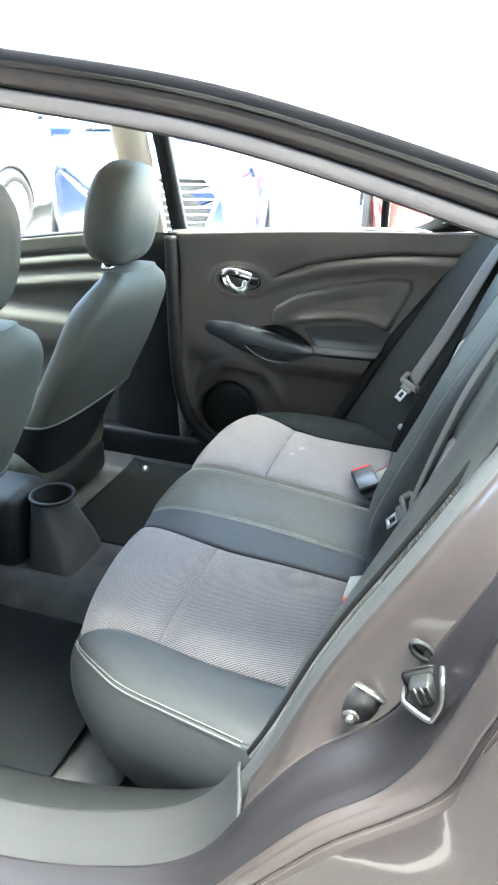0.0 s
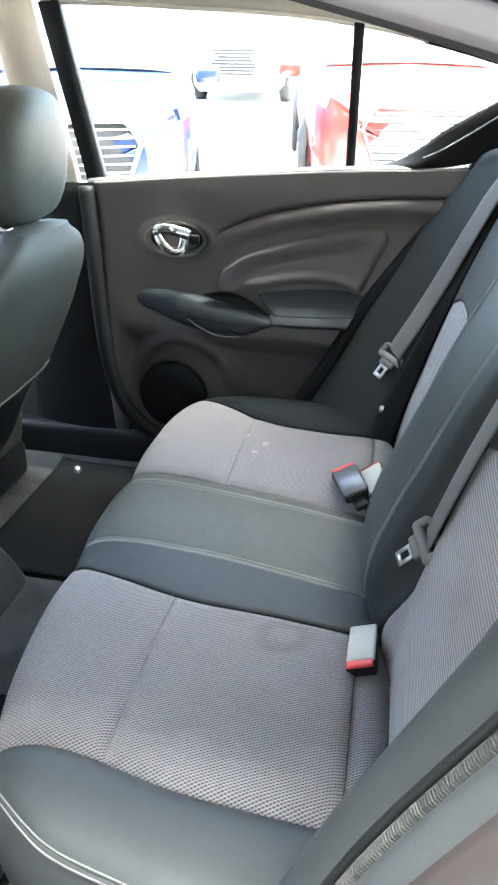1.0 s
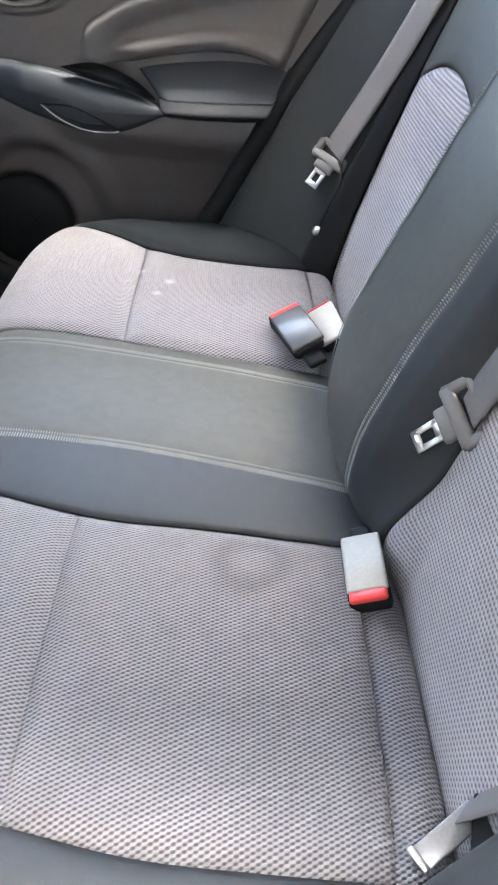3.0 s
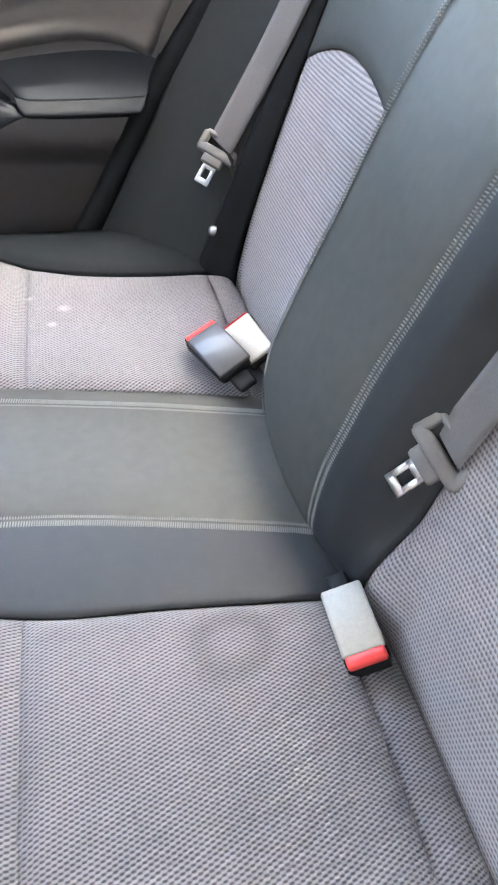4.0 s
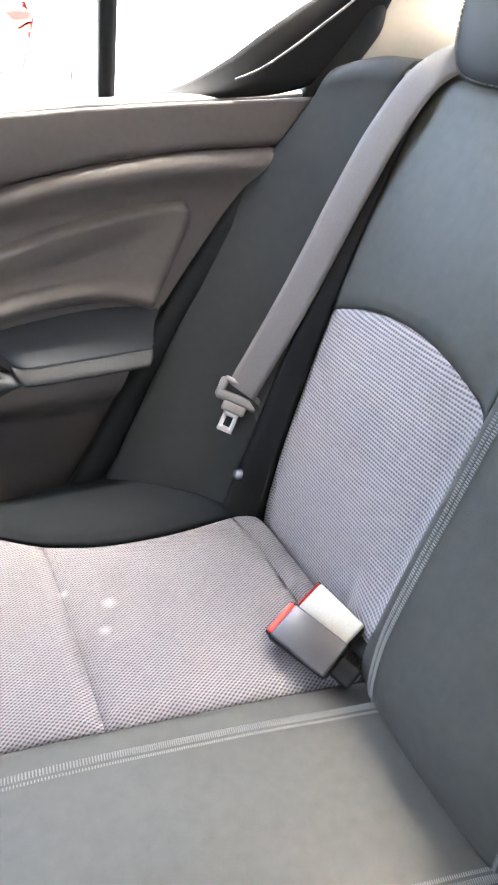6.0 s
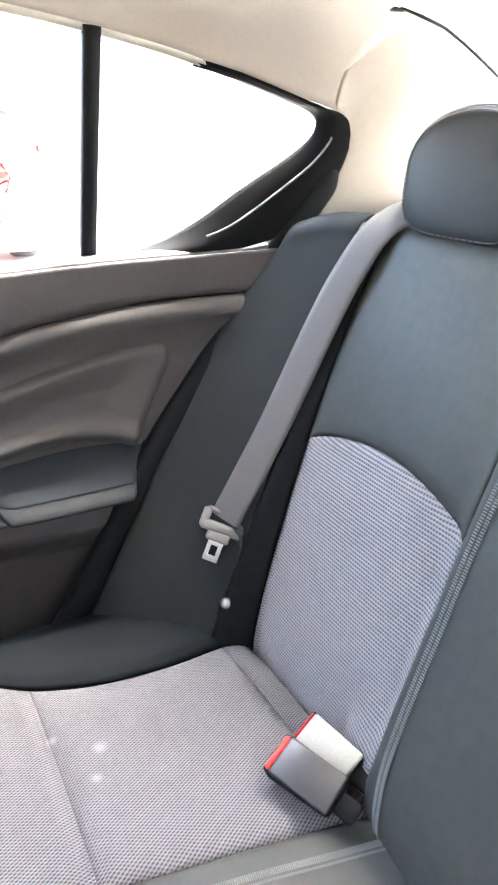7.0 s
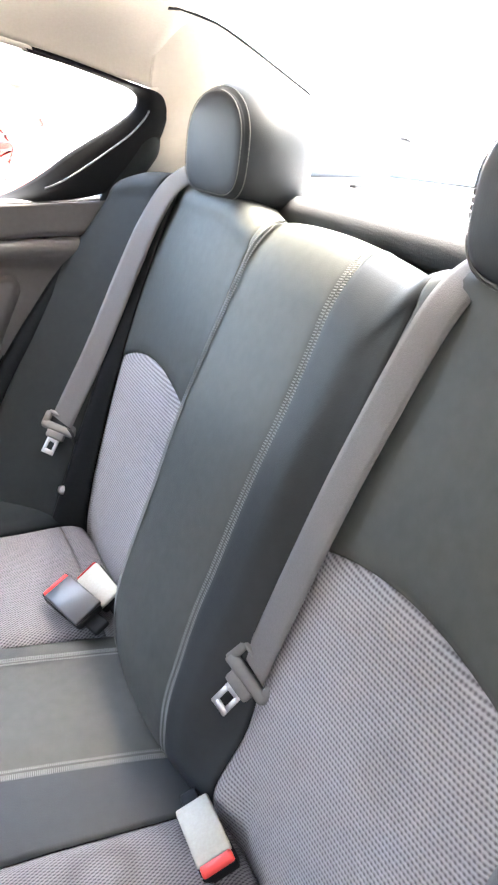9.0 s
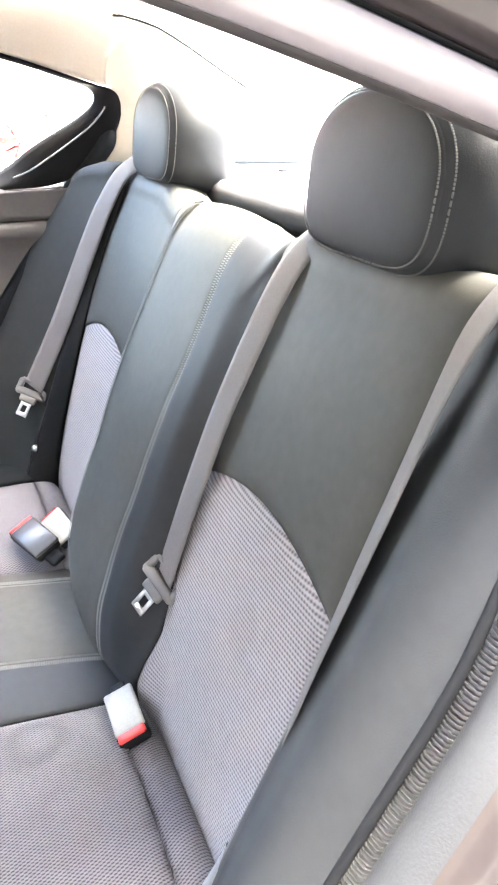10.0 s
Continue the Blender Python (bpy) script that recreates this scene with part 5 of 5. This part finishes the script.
# ---- seat belts ----
def ribbon(name, points, wide, mat, parent, faces_to, label="", thick=0.0014, n=50, sag=0.0):
    """Webbing along a path; faces_to: the way its flat side looks, by share of the length."""
    pts = smooth_path(points, n)
    verts, faces = [], []
    for k, (p, t) in enumerate(path_frames(pts)):
        s = k / n
        a, b = faces_to
        look_to = Vector(a).lerp(Vector(b), s).normalized()
        side = t.cross(look_to).normalized()
        up = side.cross(t).normalized()
        for c in range(7):
            w = -1 + c / 3
            verts.append(p + side * wide / 2 * w + up * (thick * (1 - 0.6 * abs(w) ** 4)))
        for c in range(7):
            w = 1 - c / 3
            verts.append(p + side * wide / 2 * w - up * (thick * (1 - 0.6 * abs(w) ** 4)))
    for k in range(n):
        faces += [(k * 14 + i, k * 14 + (i + 1) % 14, (k + 1) * 14 + (i + 1) % 14, (k + 1) * 14 + i) for i in range(14)]
    return mesh_part(name, verts, faces, mat, parent, label)


def tongue(parent, at, along, face):
    """The latch tongue: a grey plastic bar with a slot for the belt, and a steel plate with a window."""
    t, f = Vector(along).normalized(), Vector(face).normalized()
    s = t.cross(f).normalized()
    f = s.cross(t)
    m = Matrix.Translation(at) @ Matrix((s, t, f)).transposed().to_4x4()
    bar = bmesh.new()
    for size, place, bev in (((0.066, 0.016, 0.012), (0, 0, 0), 0.005), ((0.013, 0.030, 0.011), (-0.028, -0.010, 0), 0.004), ((0.013, 0.030, 0.011), (0.028, -0.010, 0), 0.004), ((0.060, 0.009, 0.010), (0, -0.024, 0), 0.004), ((0.036, 0.016, 0.010), (0, 0.013, 0), 0.004)):
        b = box_mesh(size, place, bev, 2)
        me = bpy.data.meshes.new("tmp")
        b.to_mesh(me)
        b.free()
        bar.from_mesh(me)
        bpy.data.meshes.remove(me)
    bmesh.ops.transform(bar, matrix=m, verts=bar.verts)
    part("tongue_grip", bar, TONGUE_GREY, parent, "grey plastic tongue grip")
    pl = bmesh.new()
    for size, place in (((0.0065, 0.030, 0.0026), (-0.0085, 0.033, 0)), ((0.0065, 0.030, 0.0026), (0.0085, 0.033, 0)), ((0.0235, 0.009, 0.0026), (0, 0.046, 0)), ((0.0235, 0.010, 0.0026), (0, 0.022, 0))):
        b = box_mesh(size, place, 0.001, 1)
        me = bpy.data.meshes.new("tmp")
        b.to_mesh(me)
        b.free()
        pl.from_mesh(me)
        bpy.data.meshes.remove(me)
    bmesh.ops.transform(pl, matrix=m, verts=pl.verts)
    part("tongue_plate", pl, STEEL, parent, "steel latch plate")


belt = thing("seat_belt", (0.30, 0.52, 0.60), "grey webbing seat belt hanging beside the closed door", "seat belt", "rear seat belts")
ribbon("webbing", [(0.600, 0.440, 1.170), (0.560, 0.462, 1.193), (0.507, 0.484, 1.168), (0.470, 0.500, 1.108), (0.436, 0.512, 1.03), (0.377, 0.528, 0.885), (0.311, 0.545, 0.742)], 0.048, WEB, belt, ((-0.55, -0.25, 0.9), (-0.66, -0.62, 0.42)), "grey webbing")
tongue(belt, (0.304, 0.543, 0.730), (-0.53, -0.30, -0.79), (-0.40, -0.72, 0.54))
ribbon("lower_webbing", [(0.318, 0.534, 0.735), (0.322, 0.545, 0.68), (0.318, 0.556, 0.625), (0.33, 0.560, 0.585)], 0.046, material("dark_webbing", (0.045, 0.043, 0.042), 0.8, var=0.1, scale=60), belt, ((-0.9, -0.3, 0.2), (-0.9, -0.3, 0.2)), "dark lower webbing", n=16)
lathe("anchor_bolt", [(0.0, 0.005), (0.006, 0.005), (0.0085, 0.001), (0.009, -0.004)], (0.296, 0.510, 0.620), STEEL, belt, "steel stud", n=12, turn=(0, -72, 0))

belt = thing("seat_belt", (0.36, -0.15, 0.70), "grey webbing centre seat belt hanging with its latch tongue", "seat belt", "rear seat belts")
ribbon("webbing", [(0.606, -0.225, 1.168), (0.558, -0.223, 1.174), (0.500, -0.218, 1.136), (0.437, -0.208, 1.0), (0.398, -0.190, 0.87), (0.366, -0.166, 0.732)], 0.043, WEB, belt, ((-0.5, -0.1, 0.9), (-0.94, -0.1, 0.30)), "grey webbing")
tongue(belt, (0.360, -0.164, 0.722), (-0.60, 0.16, -0.78), (-0.74, -0.45, 0.50))

belt = thing("seat_belt", (0.34, -0.45, 0.57), "grey webbing seat belt drawn down to its steel anchor", "seat belt", "rear seat belts")
ribbon("webbing", [(0.600, -0.470, 1.180), (0.551, -0.500, 1.188), (0.483, -0.515, 1.135), (0.437, -0.507, 1.0), (0.394, -0.502, 0.87), (0.364, -0.488, 0.745), (0.342, -0.442, 0.580)], 0.047, WEB, belt, ((-0.5, 0.25, 0.9), (-0.72, 0.70, 0.05)), "grey webbing", n=60)
anchor = part("anchor_plate", box_mesh((0.058, 0.018, 0.003), (0.320, -0.466, 0.577), 0.0014, 2, (0, -10, 34)), material("dull_zinc_plate", (0.24, 0.24, 0.25), 0.38, 0.8, var=0.15, scale=60), belt, "dull steel anchor plate")
part("plate_lip", box_mesh((0.006, 0.020, 0.005), (0.297, -0.481, 0.573), 0.002, 2, (0, -10, 34)), STEEL, anchor)
part("sleeve", box_mesh((0.020, 0.052, 0.008), (0.344, -0.468, 0.588), 0.003, 3, (12, -35, -22)), BLACK, belt, "black plastic sleeve over the anchor")


# ---- buckles ----
def buckle(at, along, face, label, red=0.15, cover=None, length=0.086, wide=0.044, thick=0.022):
    t, f = Vector(along).normalized(), Vector(face).normalized()
    s = t.cross(f).normalized()
    f = s.cross(t)
    m = Matrix.Translation(at) @ Matrix((s, t, f)).transposed().to_4x4()
    ob = thing("belt_buckle", at, label, "belt buckle", "rear belt buckles")
    b = box_mesh((wide, length, thick), (0, 0, 0), 0.007, 3)
    for v in b.verts:
        k = (v.co.y / length + 0.5)
        v.co.x *= 0.86 + 0.14 * k
        v.co.z *= 0.80 + 0.20 * k
    bmesh.ops.transform(b, matrix=m, verts=b.verts)
    part("housing", b, BLACK, ob, "black buckle housing")
    b = box_mesh((wide * 0.92, length * (0.97 - red), 0.007), (0, -length * red * 0.5, thick * 0.44), 0.0032, 2)
    bmesh.ops.transform(b, matrix=m, verts=b.verts)
    part("cover", b, cover or BUCKLE_GREY, ob, "shiny grey cover")
    b = box_mesh((wide * 0.84, length * (red + 0.05), thick * 0.52), (0, length * (0.49 - red / 2), thick * 0.34), 0.003, 2)
    bmesh.ops.transform(b, matrix=m, verts=b.verts)
    part("button", b, RED, ob, "red release button")
    b = box_mesh((wide * 0.90, length * 0.05, thick * 0.66), (0, length * 0.502, thick * 0.10), 0.002, 2)
    bmesh.ops.transform(b, matrix=m, verts=b.verts)
    part("mouth", b, BLACK, ob, "black buckle mouth")
    b = box_mesh((wide * 0.50, 0.036, 0.010), (0, -length * 0.58, -0.006), 0.004, 2)
    bmesh.ops.transform(b, matrix=m, verts=b.verts)
    part("stalk", b, BLACK, ob, "black strap stalk")
    return ob


buckle((0.298, -0.214, 0.562), (-0.02, -1, 0.02), (-0.35, -0.05, 0.93), "grey seat-belt buckle with red button lying on the cushion", 0.11)
buckle((0.250, 0.205, 0.590), (-0.38, 0.92, 0.10), (-0.32, -0.25, 0.90), "dark grey seat-belt buckle with red button, lying askew", 0.05, BUCKLE_DARK, wide=0.054, length=0.088)
buckle((0.298, 0.228, 0.588), (-0.22, 0.96, 0.10), (-0.56, -0.12, 0.82), "pale grey seat-belt buckle half under another", 0.02, length=0.082, wide=0.046)


# ---- front seats ----
def front_seat(yc, label, shift=0.0):
    fs = thing("front_seat", (-0.75, yc, 0.30), label, "front seat", "front seats")
    rear = curve_of([0.40, 0.55, 0.70, 0.85, 0.95, 1.0], [shift + x for x in (-0.640, -0.575, -0.495, -0.425, -0.392, -0.400)])
    half = curve_of([0.40, 0.6, 0.8, 0.92, 1.0], [0.215, 0.235, 0.235, 0.205, 0.135])

    def shell(u, v):
        z = 0.40 + 0.605 * v
        a = 2 * math.pi * u
        c, s = math.cos(a), math.sin(a)
        th = 0.062 * (1 - 0.45 * step(0.85, 1, v))
        h = half(z) * (1 - 0.25 * step(0.94, 1, v))
        y = h * math.copysign(abs(s) ** 0.75, s)
        x = rear(z) - th + th * math.copysign(abs(c) ** 0.55, c) + 0.022 * (1 - (y / 0.24) ** 2) * (c > 0) * step(0.5, 0.7, z) * 0.5
        return (x, yc + y, z)

    def hem(u):
        return 0.37 + 0.03 * math.cos(2 * math.pi * (u - 0.12))

    def lower(u, v):
        x, y, z = shell(u, (hem(u) + 0.01) * v)
        return (x - 0.010, yc + (y - yc) * 0.95, z)

    sheet("backrest", lambda u, v: shell(u, hem(u) + (1 - hem(u)) * v), 56, 40, FRONT_SEAT, fs, "olive-grey leatherette backrest")
    sheet("lower_back", lower, 56, 16, BLACK, fs, "dark cloth lower back")
    sweep("hem_piping", [Vector(shell(k / 56, hem(k / 56))) for k in range(57)], ring(0.0045, 8), FRONT_SEAT, fs, caps=False)
    sheet("backrest_top", lambda u, v: tuple(Vector(shell(u, 1.0)).lerp(Vector((-0.46 + shift, yc, 1.012)), v)), 56, 6, FRONT_SEAT, fs)
    part("cushion", box_mesh((0.52, 0.50, 0.16), (-0.90, yc, 0.47), 0.05, 4, (0, 6, 0)), FRONT_SEAT, fs, "seat cushion")
    part("side_shield", box_mesh((0.44, 0.46, 0.12), (-0.86, yc, 0.345), 0.03, 3), BLACK, fs, "dark seat base")
    n = 40
    def outline(k, sc):
        a = 2 * math.pi * k / n
        c, d = math.cos(a), math.sin(a)
        return 0.140 * sc * math.copysign(abs(c) ** 0.62, c) * (1 - 0.16 * max(0, d)), 0.125 * sc * math.copysign(abs(d) ** 0.66, d)
    st = [(-0.060, 0.05), (-0.056, 0.55), (-0.046, 0.85), (-0.028, 0.97), (0.0, 1.0), (0.026, 0.97), (0.044, 0.86), (0.054, 0.6), (0.058, 0.05)]
    tilt = Matrix.Translation((-0.444 + shift, yc, 1.137)) @ pose(0, 0, 0, 0, 10, 0)
    verts = [tilt @ Vector((dx, *outline(k, sc))) for dx, sc in st for k in range(n)]
    faces = [(j * n + k, j * n + (k + 1) % n, (j + 1) * n + (k + 1) % n, (j + 1) * n + k) for j in range(len(st) - 1) for k in range(n)]
    faces += [tuple(range(n)), tuple((len(st) - 1) * n + k for k in range(n))]
    solid("head_pad", verts, faces, FRONT_SEAT, fs, "olive-grey head restraint pad")
    for dy in (-0.05, 0.05):
        sweep("post", [(-0.468 + shift, yc + dy, 0.985), (-0.464 + shift, yc + dy, 1.06)], ring(0.006, 10), STEEL, fs, "steel post", up=(1, 0, 0))
        lathe("collar", [(0.0, 0.008), (0.012, 0.008), (0.016, 0.003), (0.017, -0.004)], (-0.468 + shift, yc + dy, 1.010), CHROME, fs, "shiny post guide", n=16)
    return fs


front_seat(0.370, "olive-grey leatherette front passenger seat seen from behind")
front_seat(-0.340, "olive-grey leatherette driver seat seen from behind", 0.045)

# ---- cup holder, mats ----
cons = thing("cup_holder", (-0.45, 0.02, 0.28), "dark plastic rear cup holder at the end of the centre console", "cup holder")
def cup_body(u, v):
    a = 2 * math.pi * u
    c, s = math.cos(a), math.sin(a)
    z = 0.275 + 0.235 * v
    bw = 1 - step(0, 1, v)
    ex = 0.32 + 0.68 * step(0.45, 1, v)
    x = -0.475 + 0.034 * bw + (0.050 + 0.014 * bw) * math.copysign(abs(c) ** ex, c)
    y = 0.005 + 0.004 * bw + (0.056 + 0.040 * bw) * math.copysign(abs(s) ** ex, s)
    return (x, y, z)
sheet("housing", cup_body, 48, 24, material("satin_black_console", (0.030, 0.031, 0.033), 0.36, var=0.1, scale=30, bump=0.15, bump_scale=700), cons, "dark tapered plastic housing")
rim_pts = [Vector(cup_body(k / 48, 1.0)) for k in range(49)]
sweep("rim", rim_pts, ring(0.005, 8), BLACK, cons, "rounded rim", up=(0, 0, 1), caps=False)
mesh_part("well", [p + Vector((0, 0, -0.003)) for p in rim_pts[:-1]] + [Vector((-0.475, 0.005, 0)) * 0.12 + p * 0.88 + Vector((0, 0, -0.012 - 0.12 * p.z)) for p in rim_pts[:-1]] + [Vector((-0.475, 0.005, 0.435))],
          [(k, (k + 1) % 48, 48 + (k + 1) % 48, 48 + k) for k in range(48)] + [(48 + k, 48 + (k + 1) % 48, 96) for k in range(48)], BLACK, cons, "dark cup well")
part("console_body", box_mesh((0.70, 0.17, 0.24), (-0.88, 0.0, 0.40), 0.03, 3), BLACK, cons, "centre console")

for sgn, lab in ((-1, "dark rubber floor mat behind the driver seat"), (1, "dark rubber floor mat behind the passenger seat")):
    mat_ob = thing("floor_mat", (-0.36, sgn * 0.38, 0.275), lab, "floor mat", "floor mats")
    sheet("mat", lambda u, v, sgn=sgn: (-0.58 + 0.42 * u, sgn * (0.17 + (0.505 if sgn > 0 else 0.42) * v), 0.284 + 0.012 * (abs(2 * v - 1) ** 8) + 0.010 * (abs(2 * u - 1) ** 8)), 30, 30, MAT_RUBBER, mat_ob, thick=0.006, flip=sgn < 0)
fb = thing("seat_rail_bolt", (-0.518, 0.655, 0.30), "shiny steel seat rail bolt on the floor", "bolt")
lathe("head", [(0.0, 0.012), (0.008, 0.011), (0.011, 0.005), (0.012, -0.01)], (-0.518, 0.63, 0.290), STEEL, fb, n=8)


# ---- parked cars outside ----
TYRE = material("tyre_rubber", (0.02, 0.02, 0.021), 0.85, var=0.2, scale=30, bump=0.3, bump_scale=200)
RIM = material("alloy_rim", (0.55, 0.55, 0.57), 0.3, 0.9, var=0.06, scale=20)
TINT = material("tinted_glass", (0.012, 0.014, 0.016), 0.06, var=0.05, scale=5, coat=0.5)
LAMP = material("lamp_lens", (0.62, 0.64, 0.66), 0.12, 0.3, var=0.1, scale=40, coat=1.0)
TAIL = material("red_lens", (0.45, 0.02, 0.02), 0.15, var=0.1, scale=40, coat=1.0)


def parked_car(label, color, at, heading, chrome_grille=True):
    paint = material("car_paint", color, 0.22, 0.15, var=0.05, scale=10, coat=1.0)
    x0, y0 = at
    z0 = ground_z(x0, y0)
    car = thing("car", (x0, y0, z0), label, "car", "parked cars")
    slope = math.degrees(math.atan(0.085)) if y0 > 1.6 else 0
    m = Matrix.Translation((x0, y0, z0)) @ pose(0, 0, 0, slope, 0, 0) @ pose(0, 0, 0, 0, 0, heading)
    P = lambda x, y, z: m @ Vector((x, y, z))
    # Half width, underside, belt, roof height, roof half width along the length (front is +x).
    xs = [-2.15, -2.05, -1.8, -1.3, -0.9, -0.3, 0.2, 0.7, 1.1, 1.6, 1.9, 2.08, 2.15]
    half = curve_of(xs, [0.62, 0.74, 0.82, 0.86, 0.87, 0.87, 0.87, 0.87, 0.86, 0.84, 0.78, 0.66, 0.50])
    under = curve_of(xs, [0.42, 0.32, 0.24, 0.20, 0.19, 0.19, 0.19, 0.19, 0.19, 0.20, 0.20, 0.22, 0.30])
    beltl = curve_of(xs, [0.78, 0.92, 0.97, 0.98, 0.98, 0.98, 0.98, 0.99, 1.00, 0.97, 0.93, 0.86, 0.74])
    roofl = curve_of(xs, [0.80, 0.95, 1.06, 1.28, 1.41, 1.47, 1.44, 1.24, 1.04, 1.00, 0.95, 0.88, 0.75])

    def section(x, a):
        w, u, b, r = half(x), under(x), beltl(x), roofl(x)
        tall = max(0, r - b - 0.03)
        wr = w * (0.96 - 0.55 * tall)
        pts = [(0, u), (w * 0.86, u), (w * 0.97, u + 0.10), (w, (u + b) / 2), (w * 0.985, b - 0.08), (w * 0.95, b), (wr, b + tall * 0.90), (wr * 0.82, b + tall + 0.015), (0, r + 0.01)]
        k = a * (len(pts) - 1)
        i = min(int(k), len(pts) - 2)
        t = k - i
        return pts[i][0] * (1 - t) + pts[i + 1][0] * t, pts[i][1] * (1 - t) + pts[i + 1][1] * t

    def hull(u, v):
        x = -2.15 + 4.30 * u
        s = 1 if v <= 0.5 else -1
        y, z = section(x, 2 * v if v <= 0.5 else 2 * (1 - v))
        return P(x, s * y, z)

    sheet("body", hull, 60, 32, paint, car, "painted car body")
    for x, some in ((-2.15, 0), (2.15, 1)):
        rim_v = [Vector(hull(some, k / 32)) for k in range(33)]
        mesh_part("bumper", rim_v + [P(x + (0.03 if some else -0.03), 0, 0.5)], [(k, k + 1, 33) for k in range(32)], paint, car)

    def glass_side(x0s, x1s, s):
        def f(u, v):
            x = x0s + (x1s - x0s) * u
            y, z = section(x, 0.645 + 0.10 * v)
            return P(x, s * (y + 0.006), z)
        return f

    for s in (1, -1):
        for a, b in ((-1.05, -0.22), (-0.16, 0.62)):
            sheet("window", glass_side(a, b, s), 10, 5, TINT, car, "tinted side window", thick=0.004)
        for x in (-1.32, 1.32):
            wheel = lathe("wheel", [(0.0, 0.08), (0.20, 0.085), (0.215, 0.10)], P(x, s * 0.80, 0.31), RIM, car, "alloy wheel", n=28, turn=(90 if s < 0 else -90, 0, heading))
            lathe("tyre", [(0.21, 0.09), (0.235, 0.11), (0.29, 0.108), (0.315, 0.08), (0.315, -0.08), (0.28, -0.10)], P(x, s * 0.80, 0.31), TYRE, wheel, n=28, turn=(90 if s < 0 else -90, 0, heading))
            for k in range(5):
                a = 2 * math.pi * k / 5
                b = box_mesh((0.045, 0.02, 0.16), (0, 0, 0), 0.006, 1)
                bmesh.ops.transform(b, matrix=m @ Matrix.Translation((x + 0.11 * math.sin(a), s * 0.898, 0.31 + 0.11 * math.cos(a))) @ pose(0, 0, 0, 0, math.degrees(a), 0), verts=b.verts)
                part("spoke", b, RIM, wheel)
            arch_pts = [P(x + 0.36 * math.cos(a), s * (half(x) + 0.002), 0.31 + 0.36 * math.sin(a)) for a in np.linspace(-0.1, math.pi + 0.1, 20)]
            sweep("arch_trim", arch_pts, ring(0.022, 6), TYRE, car, "dark wheel arch", up=(0, 0, 1))
        b = box_mesh((0.12, 0.20, 0.13), (0, 0, 0), 0.04, 3)
        bmesh.ops.transform(b, matrix=m @ Matrix.Translation((0.62, s * 0.98, 1.0)), verts=b.verts)
        part("mirror", b, paint, car, "wing mirror")
        def lamp(u, v, s=s):
            x = 1.72 + 0.30 * u
            y, z = section(x, 0.50 + 0.115 * v)
            return P(x + 0.012, s * (y + 0.008), z + 0.008)
        sheet("headlight", lamp, 10, 6, LAMP, car, "clear headlight", thick=0.006)
        def tail(u, v, s=s):
            x = -2.06 + 0.22 * u
            y, z = section(x, 0.44 + 0.18 * v)
            return P(x, s * (y + 0.008), z)
        sheet("tail_light", tail, 6, 6, TAIL, car, "red tail light", thick=0.006)

    def screen(x_a, x_b):
        def f(u, v):
            x = x_a + (x_b - x_a) * u
            y, z = section(x, 0.80 + 0.2 * 0)
            yy = (-1 + 2 * v) * y * 0.92
            _, zt = section(x, 1.0)
            return P(x, yy, zt + 0.006 - 0.02 * (yy / 0.6) ** 2)
        return f

    sheet("windscreen", screen(1.04, 0.36), 10, 10, TINT, car, "dark windscreen", thick=0.004)
    sheet("rear_window", screen(-1.72, -1.08), 8, 10, TINT, car, "dark rear window", thick=0.004)
    # Grille: a six-sided opening with slats and a bright frame.
    hexa = [(-0.36, 0.85), (0.36, 0.85), (0.46, 0.72), (0.34, 0.42), (-0.34, 0.42), (-0.46, 0.72)]
    gx = lambda y, z: 2.205 - 0.04 * (y / 0.46) ** 2 - 0.26 * max(0, z - 0.62)
    gv2 = [P(gx(y, z), y, z) for y, z in hexa] + [P(2.20, 0, 0.64)]
    grille = mesh_part("grille", gv2, [(k, (k + 1) % 6, 6) for k in range(6)], TYRE if chrome_grille else RIM, car, "slatted grille", smooth=False)
    fr = [P(gx(y, z) + 0.012, y, z) for y, z in hexa + hexa[:1]]
    sweep("grille_frame", fr, ring(0.020, 6), CHROME if chrome_grille else paint, grille, "bright grille frame")
    for k in range(8):
        z = 0.46 + 0.05 * k
        w = 0.35 + 0.3 * (z - 0.46) if z < 0.72 else 0.42
        sweep("slat", [P(gx(y, z) + 0.022, y, z) for y in np.linspace(-w, w, 8)], ring(0.006, 5), RIM if chrome_grille else TYRE, grille)
    return car


parked_car("dark blue sedan parked facing the car, with a slatted grille", (0.018, 0.034, 0.095), (-2.42, 5.70), -73)
parked_car("red hatchback parked at an angle across the lot", (0.42, 0.035, 0.028), (0.12, 7.0), -81, False)
parked_car("white sedan parked farther across the lot", (0.75, 0.75, 0.74), (-2.6, 14.5), -90)
parked_car("silver car parked beside the blue sedan", (0.55, 0.54, 0.53), (-4.75, 6.3), -90)
